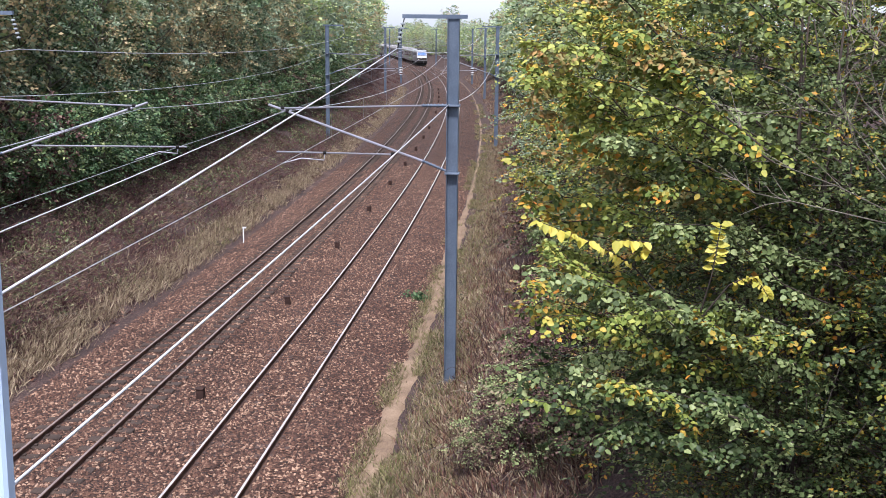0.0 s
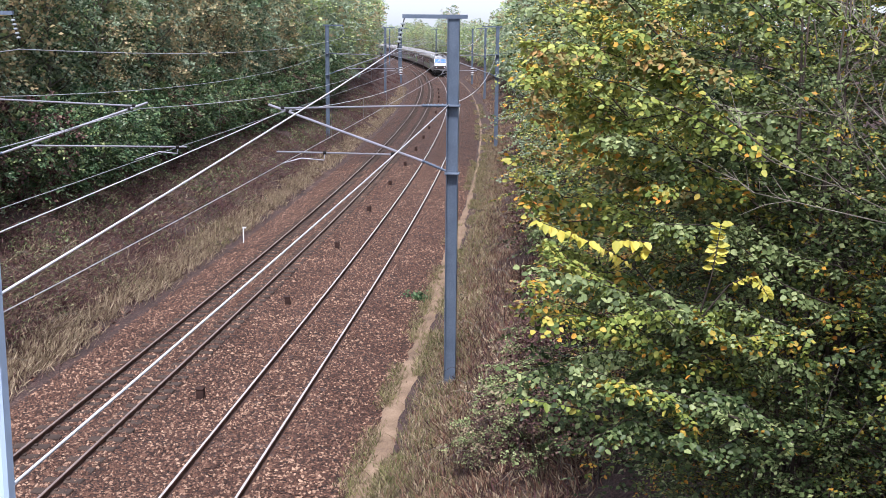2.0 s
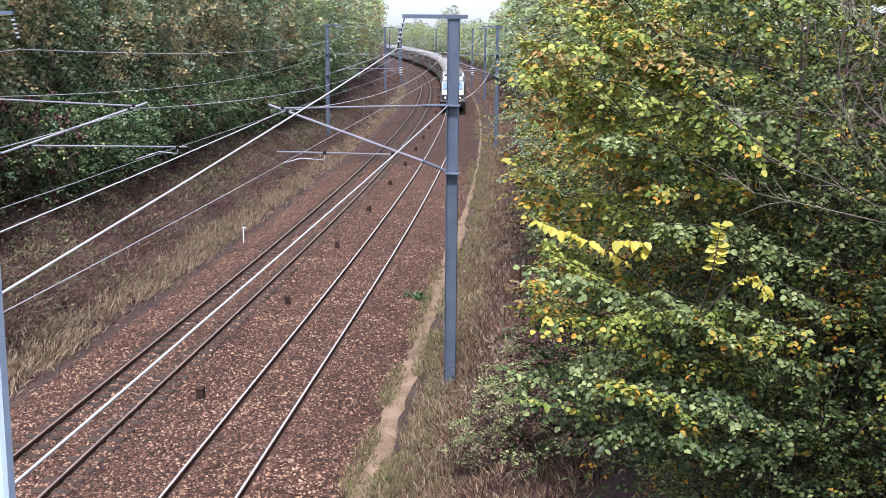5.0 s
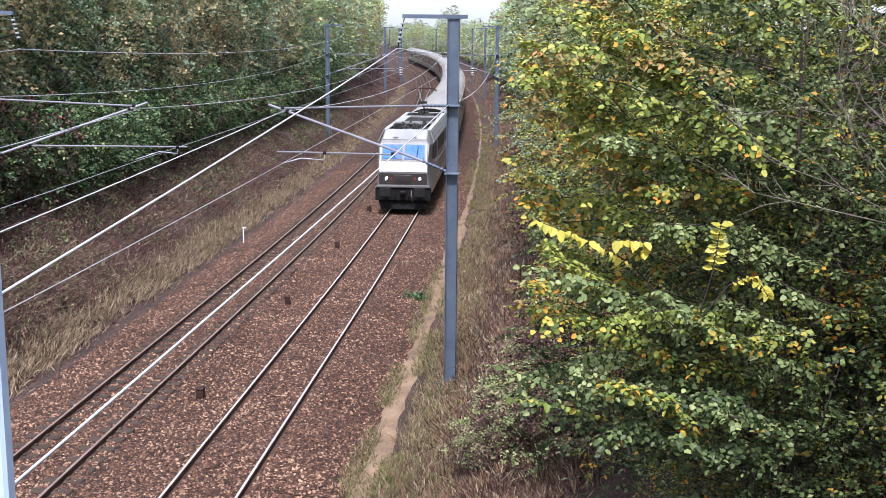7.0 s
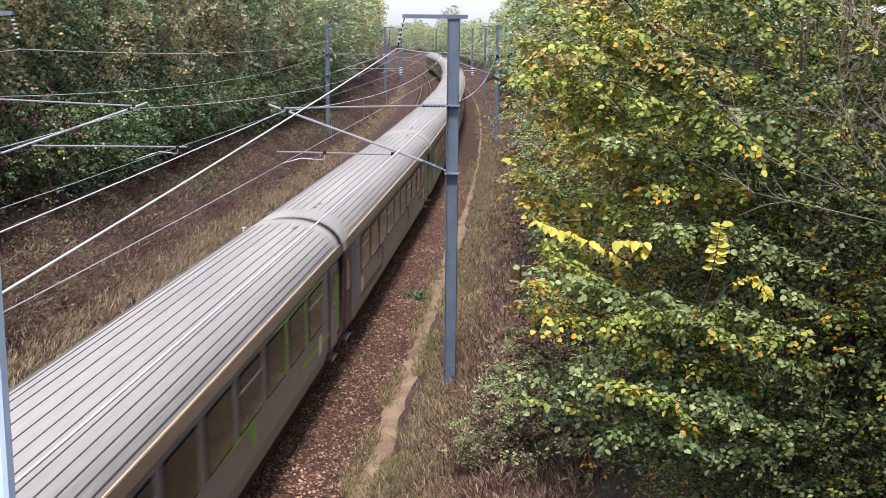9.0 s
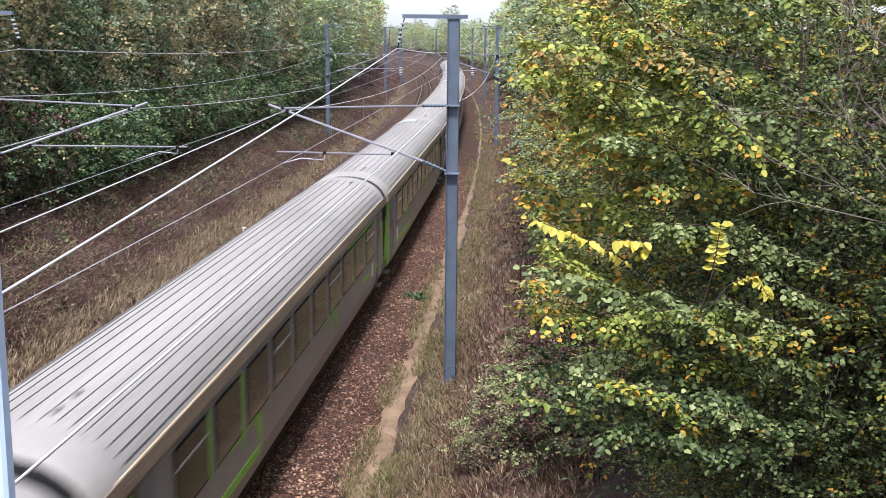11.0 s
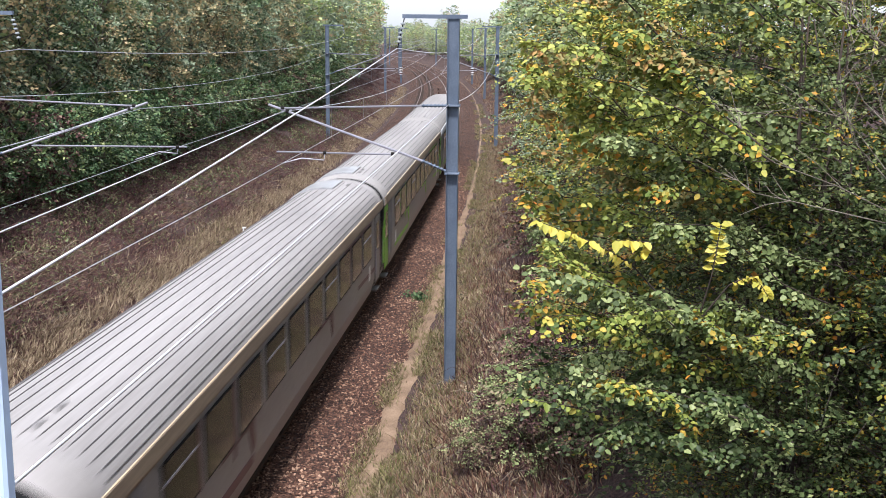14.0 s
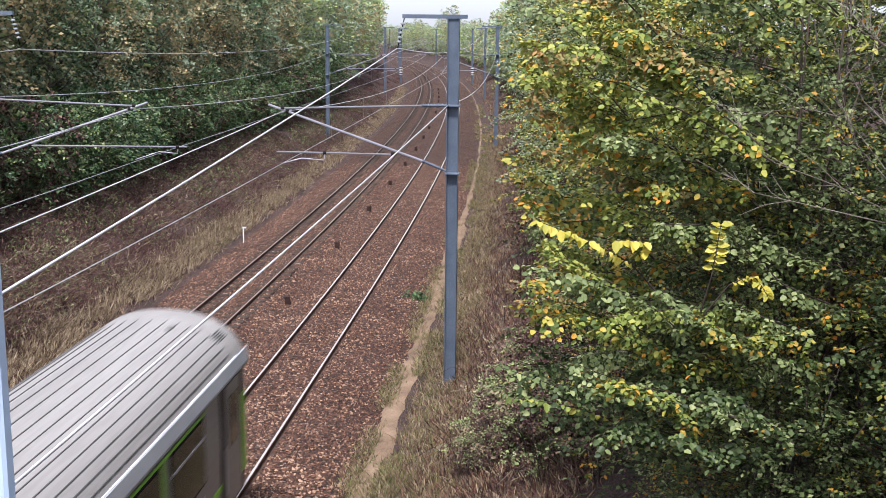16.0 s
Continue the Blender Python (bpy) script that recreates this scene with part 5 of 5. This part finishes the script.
    put("lower_arm", tubes_mesh("lower_arm", [([(0, 5.9, 3.7), (0, 4.2, 4.75)], 0.05)], M_GRIME, 8), rp)
    for x in (-0.16, 0.16):
        put("upper_arm", tubes_mesh("upper_arm", [([(x * 0.4, 4.2, 4.75), (x * 2.2, 5.05, 5.62)], 0.022)], M_SIDE, 6), rp)
    for d in (-0.16, 0.16):
        put("pan_head", tubes_mesh("pan_head", [([(-0.8, 5.05 + d, 5.5), (-0.55, 5.05 + d, 5.66), (0.55, 5.05 + d, 5.66), (0.8, 5.05 + d, 5.5)], 0.03)], M_RUST, 6), rp)
    part("pan_base", box(-0.5, 0.5, 4.0, 6.0, 3.6, 3.72, 0.02), M_GRIME, rp)
    part("knee", cyl((-0.25, 4.2, 4.75), (0.25, 4.2, 4.75), 0.1, 10), M_GRIME, rp)
    part("underframe", box(-1.2, 1.2, -2.6, 2.6, 0.3, 0.92, 0.05), M_DARKMETAL, lo)
    for yy in (-4.9, 4.9):
        bogie(lo, yy, 2.8)
    # the upper body is taller than its drawing: nose, windscreen and roof lines at their true heights
    drawn, true = (0.0, 0.85, 0.93, 1.1, 1.22, 1.8, 2.3, 3.12, 3.86, 5.6, 7.0), (0.0, 0.85, 1.02, 1.13, 1.4, 2.1, 2.62, 3.46, 4.08, 5.6, 7.0)
    for me in {o.data for o in lo.children_recursive if o.data}:
        for v in me.vertices:
            if v.co.z > 1.22:      # the cab narrows towards the nose
                v.co.x *= float(np.interp(abs(v.co.y), (7.0, 7.95, 9.0), (1.0, 0.9, 0.9)))
            v.co.z = float(np.interp(v.co.z, drawn, true))
    return lo


# ---- movement ----
FRONT = [(0.0, 302.5), (1.0, 267.5), (2.5, 217.0), (3.5, 181.3), (7.0, 56.4), (8.0, 20.7), (9.0, -14.4), (12.6, -141.3), (16.0, -262.0)]


def front_at(t):
    """Arc length of the train's front, smooth through the table."""
    ts, ss = [a for a, _ in FRONT], [b for _, b in FRONT]
    n = len(ts)
    sl = [(ss[i + 1] - ss[i]) / (ts[i + 1] - ts[i]) for i in range(n - 1)]
    m = [sl[0]] + [(sl[i - 1] * (ts[i + 1] - ts[i]) + sl[i] * (ts[i] - ts[i - 1])) / (ts[i + 1] - ts[i - 1]) for i in range(1, n - 1)] + [sl[-1]]
    i = max(0, min(n - 2, sum(1 for a in ts if a <= t) - 1))
    d = ts[i + 1] - ts[i]
    x = (t - ts[i]) / d
    return (2 * x ** 3 - 3 * x * x + 1) * ss[i] + (x ** 3 - 2 * x * x + x) * d * m[i] + (-2 * x ** 3 + 3 * x * x) * ss[i + 1] + (x ** 3 - x * x) * d * m[i + 1]


def train_pose(t, back, length):
    s = front_at(t) + back + length / 2
    a, b = along(s - length * 0.36, UR), along(s + length * 0.36, UR)
    c = (a + b) / 2
    return pose(c.x, c.y, 0, 0, 0, math.degrees(math.atan2(-(b.x - a.x), b.y - a.y)))


loco = make_loco()
green_coach = make_coach(M_GREEN, "lime green door ends", 0, M_GUTTER, M_TAN)
plum_coach = make_coach(M_PURPLE, "plum red accents", 0, M_GUTTER, M_TAN)
plum_hatch = make_coach(M_PURPLE, "plum red accents", 1, M_GUTTER, M_TAN)
hatch_coach = make_coach(M_GREEN, "lime green doors", 1, M_GUTTER, M_TAN)
front_hatch = make_coach(M_GREEN, "lime green doors", -1, M_GUTTER, M_TAN)
tail_coach = make_coach(M_GREEN, "pale silver edges", 0, M_SILVER, M_WHITE, last=True)
ORDER = (green_coach, plum_coach, green_coach, green_coach, hatch_coach, plum_coach, hatch_coach, plum_hatch, front_hatch, tail_coach)
coaches, seen = [], set()
for c in ORDER:
    coaches.append(copy_thing(c, Matrix.Identity(4)) if c.name in seen else c)
    seen.add(c.name)

# ---- ground cover ----


def scatter(name, n, place_fn, seed, size, mats, weights, label, category, up=0.5, ratio=0.3, rounded=False, jitter=0.4):
    """Blades and dead fronds strewn on the ground, standing up by 'up'."""
    rng = np.random.default_rng(seed)
    P = np.array([place_fn(rng) for _ in range(n)])
    cen = np.array([(XM + u - dev(y), y, ground_z(u, y) - 0.02) for u, y in P[:, :2]])
    if P.shape[1] > 2:
        cen[:, 2] += P[:, 2]
    d = rng.normal(0, 1, (n, 3))
    d[:, 2] = np.abs(d[:, 2]) * 0.3 + up * 2
    nor = rng.normal(0, 1, (n, 3)) + np.array([0, 0, 0.4])
    sz = size * rng.uniform(1 - jitter, 1 + jitter, n)
    ob = put(name, leaves_mesh(name, cen, d, nor, sz, mats, rng.choice(len(mats), n, p=np.array(weights) / sum(weights)), rounded, ratio))
    return tagged(ob, label, category, kind="stuff")


def pick_y(rng, a, b):
    """More of them where the line is near."""
    return a * (b / a) ** rng.uniform(0, 1)


def patchy(u, y, k, cut):
    return noise.noise(Vector((u * 0.5 + k, y * 0.22, k))) > cut


def tufts(u0, u1, a, b, k, cut, per=9, spread=0.16):
    """Sampler: blades gathered in tufts."""
    state = {"left": 0, "u": 0.0, "y": 0.0}
    def fn(rng):
        if state["left"] <= 0:
            for _ in range(12):
                state["u"], state["y"] = rng.uniform(u0, u1), pick_y(rng, a, b)
                if patchy(state["u"], state["y"], k, cut):
                    break
            state["left"] = per
        state["left"] -= 1
        return (state["u"] + rng.normal(0, spread), state["y"] + rng.normal(0, spread))
    return fn


M_RUSTLEAF = leaf_mat("rust_bracken", [(0.0, (0.06, 0.027, 0.02)), (0.5, (0.18, 0.09, 0.062)), (1.0, (0.36, 0.22, 0.15))], 0.15, rough=0.8)


M_MAROON = leaf_mat("maroon_bramble", [(0.0, (0.025, 0.009, 0.012)), (0.5, (0.085, 0.035, 0.04)), (1.0, (0.2, 0.11, 0.1))], 0.15, rough=0.8)
M_PALESTRAW = leaf_mat("bleached_grass", [(0.0, (0.12, 0.085, 0.055)), (0.5, (0.3, 0.23, 0.15)), (1.0, (0.58, 0.47, 0.33))], 0.15, rough=0.85)


def bramble_canes():
    """Thin arching canes over the banks."""
    rng = random.Random(19)
    runs = []
    for i in range(700):
        u, y = (rng.uniform(-11.8, -6.2), 24 * (95 / 24) ** rng.random()) if i % 3 else (rng.uniform(6.9, 9.6), 18.5 * (60 / 18.5) ** rng.random())
        b = Vector((XM + u - dev(y), y, ground_z(u, y) - 0.03))
        a, ln, hg = rng.uniform(0, 6.3), rng.uniform(0.5, 1.5), rng.uniform(0.15, 0.6)
        d = Vector((math.cos(a), math.sin(a), 0))
        runs.append(([b, b + d * ln * 0.3 + Vector((0, 0, hg * 0.8)), b + d * ln * 0.65 + Vector((0, 0, hg)), b + d * ln + Vector((0, 0, hg * 0.4))], [0.008, 0.007, 0.006, 0.003]))
    ob = put("bramble_canes", tubes_mesh("bramble_canes", runs[::2], M_TWIG, 4))
    tagged(ob, "pale dry bramble canes arching over the banks", "bramble", kind="stuff")
    ob = put("dark_canes", tubes_mesh("dark_canes", runs[1::2], M_RUST, 4))
    tagged(ob, "dark brown bramble canes arching over the banks", "bramble", kind="stuff")


def ground_cover():
    bramble_canes()
    scatter("fallen_grass", 15000, tufts(-10.2, -5.7, 23, 75, 6.0, -0.05, 22, 0.33), 71, 0.5, [M_PALESTRAW, M_BRACKEN, M_STRAW], [3, 6, 3], "long bleached grass lying flat on the bank", "grass", 0.06, 0.03)
    scatter("bramble_leaves", 26000, tufts(-12.8, -8.2, 24, 120, 7.0, 0.0, 26, 0.42), 72, 0.12, [M_LEAF_DARK, M_LEAF_GREY, M_NEAR_DARK, M_BRACKEN], [4, 3, 4, 2], "green bramble leaves trailing over the upper bank", "bramble", 0.35, 0.7, rounded=True)
    scatter("maroon_bramble", 46000, tufts(-11.6, -6.1, 24, 230, 8.0, -0.15, 18, 0.4), 73, 0.32, [M_MAROON, M_BRACKEN], [5, 2], "maroon withered bramble on the bank", "bramble", 0.5, 0.06)
    scatter("path_edge_grass", 18000, tufts(5.18, 5.6, 19, 150, 9.0, -0.15, 14, 0.09), 74, 0.2, [M_GRASS, M_STRAW], [5, 6], "ragged grass at the edge of the path", "grass", 0.5, 0.07)
    scatter("bank_foot_grass", 2600, tufts(-6.6, -5.4, 46, 54, 10.0, -0.4, 14, 0.2), 75, 0.2, [M_GRASS, M_STRAW], [5, 4], "green grass patch at the foot of the bank", "grass", 0.5, 0.07)
    scatter("bracken", 90000, tufts(-12.5, -5.7, 24, 230, 1.0, -0.6, 10, 0.4), 61, 0.18, [M_BRACKEN, M_STRAW, M_RUSTLEAF], [9, 1, 2], "brown dead bracken covering the bank", "bracken", 0.2, 0.09)
    scatter("bramble_litter", 15000, lambda r: (r.uniform(-12, -5.2), pick_y(r, 24, 160)), 62, 0.16, [M_BRACKEN, M_RUSTLEAF, M_STRAW], [6, 3, 1], "withered stalks and leaf litter on the bank", "leaf litter", 0.1, 0.4)
    scatter("dry_grass", 42000, tufts(-6.4, -5.3, 24, 190, 2.0, -0.3, 14, 0.17), 63, 0.32, [M_STRAW, M_PALESTRAW, M_BRACKEN], [6, 9, 2], "straw coloured dry grass along the ballast", "grass", 0.55, 0.06)
    scatter("verge_grass", 48000, tufts(5.5, 6.9, 19, 110, 3.0, -0.4, 12, 0.14), 64, 0.21, [M_GRASS, M_PALESTRAW, M_STRAW, M_RUSTLEAF], [5, 4, 4, 3], "mixed green and dry grass beside the path", "grass", 0.6, 0.06)
    scatter("path_grass", 20000, tufts(4.4, 4.9, 20, 160, 5.0, 0.02, 14, 0.09), 65, 0.18, [M_GRASS, M_STRAW], [4, 6], "short grass along the path's edge", "grass", 0.5, 0.08)
    scatter("dead_bramble", 76000, tufts(6.3, 9.6, 18, 230, 4.0, -0.45, 16, 0.28), 66, 0.25, [M_BRACKEN, M_STRAW, M_RUSTLEAF, M_MAROON, M_PALESTRAW], [2, 4, 7, 3, 4], "reddish brown dead bramble below the hedge", "bramble", 0.55, 0.085)
    def mounds(r):
        k = int(r.integers(0, 340))
        rk = random.Random(k * 13 + 1)
        u, y = rk.uniform(-11.8, -6.4), 25 * (140 / 25) ** rk.random()
        return (u + r.normal(0, 0.45), y + r.normal(0, 0.6), abs(r.normal(0, 0.42)))
    scatter("bracken_mounds", 66000, mounds, 67, 0.19, [M_BRACKEN, M_MAROON, M_NEAR_DARK, M_STRAW, M_LEAF_GREY], [6, 5, 4, 1, 1], "low mounds of withered bracken on the bank", "bracken", 0.2, 0.1)
    rng = random.Random(8)
    runs = []
    for i in range(420):
        u, y = rng.uniform(6.6, 9.0), 19 * (70 / 19) ** rng.random()
        b = Vector((XM + u - dev(y), y, ground_z(u, y)))
        hgt = rng.uniform(0.5, 1.3)
        runs.append(([b, b + Vector((rng.uniform(-0.2, 0.2), rng.uniform(-0.2, 0.2), hgt * 0.6)), b + Vector((rng.uniform(-0.5, 0.4), rng.uniform(-0.4, 0.4), hgt))], [0.008, 0.006, 0.003]))
    st = put("dead_stalks", tubes_mesh("dead_stalks", runs, M_RUST, 4))
    tagged(st, "thin dead brown stalks below the hedge", "stalks", kind="stuff")
    # small green plants in the ballast
    for u, y, r, n in ((4.35, 39.6, 0.42, 260), (3.5, 42.5, 0.14, 60)):
        r2 = np.random.default_rng(int(y * 10))
        base = np.zeros((n, 3))
        base[:, :2] = r2.normal(0, r * 0.5, (n, 2))
        base[:, 2] = np.abs(r2.normal(0, r * 0.4, n))
        me = leaves_mesh("weed", base, r2.normal(0, 1, (n, 3)) + [0, 0, 0.5], r2.normal(0, 1, (n, 3)) + [0, 0, 1], r2.uniform(0.06, 0.13, n), [M_LEAF_DARK], np.zeros(n, int), True, 0.7)
        ob = put("weed", me)
        ob.location = (XM + u - dev(y), y, -0.42)
        tagged(ob, "small dark green weed growing in the ballast", "weed", "ballast weeds")


ground_cover()


def stones():
    """Loose stones on the bed, each with its own uneven shape."""
    rng = np.random.default_rng(77)
    n = 95000
    y = 19 * (80 / 19) ** rng.uniform(0, 1, n)
    u = rng.uniform(-4.95, 4.9, n)
    for c in (UL - 0.7525, UL + 0.7525, UR - 0.7525, UR + 0.7525):
        u = np.where(np.abs(u - c) < 0.09, u + 0.2, u)
    z = np.interp(u, [-5.0, -4.5, -3.5, -2.9, -1.9, -0.9, -0.3, 0.4, 0.9, 1.9, 3.0, 3.6, 4.5, 4.95], [-0.54, -0.42, -0.2, -0.15, -0.17, -0.15, -0.24, -0.23, -0.15, -0.16, -0.15, -0.2, -0.385, -0.43])
    x = XM + u - np.array([dev(v) for v in y])
    s = rng.uniform(0.022, 0.052, n)
    base = np.array([(1, 0, 0), (0, 1, 0), (-1, 0, 0), (0, -1, 0), (0, 0, 1), (0.0, 0, -1)])
    V = base[None] * rng.uniform(0.6, 1.3, (n, 6, 1)) + rng.normal(0, 0.18, (n, 6, 3))
    a = rng.uniform(0, 6.3, n)
    ca, sa = np.cos(a)[:, None], np.sin(a)[:, None]
    V = np.stack([V[..., 0] * ca - V[..., 1] * sa, V[..., 0] * sa + V[..., 1] * ca, V[..., 2] * 0.75], -1) * s[:, None, None]
    V += np.stack([x, y, z + 0.008], -1)[:, None, :]
    F = np.array([(0, 1, 4), (1, 2, 4), (2, 3, 4), (3, 0, 4)])
    F = (np.arange(n)[:, None, None] * 6 + F[None]).reshape(-1, 3)
    me = bpy.data.meshes.new("loose_stones")
    me.vertices.add(n * 6)
    me.vertices.foreach_set("co", V.astype(np.float32).ravel())
    me.loops.add(F.size)
    me.loops.foreach_set("vertex_index", F.astype(np.int32).ravel())
    me.polygons.add(len(F))
    me.polygons.foreach_set("loop_start", np.arange(0, F.size, 3, dtype=np.int32))
    me.materials.append(M_STONE)
    me.update(calc_edges=True)
    tagged(put("loose_stones", me), "loose reddish brown ballast stones", "stones", kind="stuff")


stones()

# ---- small things by the track ----


def rusty_box():
    rb = new("track_box")
    tagged(rb, "rusty dark brown box between the tracks", "track box", "boxes between the tracks")
    part("housing", box(-0.1, 0.1, -0.1, 0.1, -0.3, 0.05, 0.015), M_RUST, rb)
    part("lid", box(-0.13, 0.1, -0.12, 0.12, 0.05, 0.08, 0.01), M_RUST, rb)
    put("bolt", tubes_mesh("bolt", [([(0.05, 0.02, 0.08), (0.05, 0.02, 0.13)], 0.03)], M_RUST, 6), rb)
    return rb


rb = rusty_box()
for i in range(16):
    s = 27.4 + i * 10.35
    ob = rb if i == 0 else copy_thing(rb, Matrix.Identity(4))
    p = along(s, 0.0)
    ob.matrix_basis = pose(p.x, p.y, -0.02, 3 * math.sin(i * 2.0), 4 * math.sin(i * 3.7), turn_at(s) + 12 * math.sin(i * 1.3))

stake = new("marker_stake")
tagged(stake, "thin white marker stake in dry grass", "marker stake")
part("shaft", cyl((0, 0, -0.3), (0, 0, 0.66), 0.03, 8), M_WHITE, stake)
part("cap", box(-0.045, 0.13, -0.05, 0.05, 0.62, 0.68, 0.01), M_WHITE, stake)
stake.matrix_basis = pose(XM - 4.75, 50.0, -0.4)


def plate_on(s, u):
    pl = new("marker_plate")
    tagged(pl, "white and red banded marker plate on a mast", "marker plate", "marker plates")
    p = along(s, u)
    pl.matrix_basis = pose(p.x, p.y, 0, 0, 0, turn_at(s))
    part("plate", box(-0.26, 0.26, -0.23, -0.2, 1.5, 2.75), M_WHITE, pl)
    for z in (1.72, 2.12, 2.52):
        part("band", box(-0.26, 0.26, -0.236, -0.23, z - 0.1, z + 0.1), M_RUST, pl)


plate_on(202, UMR)
plate_on(202, UML + 0.2)

# the railing post of the bridge beside the camera
rp = new("railing_post")
tagged(rp, "pale blue painted steel railing post on the bridge", "railing post")
part("upright", box(-0.36, -0.3005, 0.594, 0.606, 7.4, 9.9, 0.002), flat2("pale_blue_paint", (0.5, 0.62, 0.8), 0.5), rp)
part("base_plate", box(-0.42, -0.25, 0.53, 0.7, 7.4, 7.42, 0.004), M_STEEL, rp)
dk = part("bridge_deck", box(-30, 20, -3.2, 0.78, 6.9, 7.4, 0.02), M_SLEEPER, None)
tagged(dk, "grey concrete bridge deck over the tracks", "bridge", kind="structure")

for x in (-25.0, 5.0):
    ab = part("bridge_abutment", box(x - 1, x + 1, -3.0, 0.6, -1.0, 6.9, 0.03), M_SLEEPER, None)
    tagged(ab, "plain grey concrete bridge abutment wall", "bridge", kind="structure")
build_track(UL, "railway track with concrete sleepers and worn rails", M_SLEEPER, 0.068, M_RAILDULL)
build_track(UR, "railway track with shiny rails in brown ballast", M_SLEEPERW, 0.03, M_RAILTOP)


def motions():
    times = [i * 0.5 for i in range(33)]
    walk(loco, [(t, train_pose(t, 0.0, LOCO)) for t in times])
    for i, c in enumerate(coaches):
        walk(c, [(t, train_pose(t, LOCO + i * COACH, COACH)) for t in times])


motions()
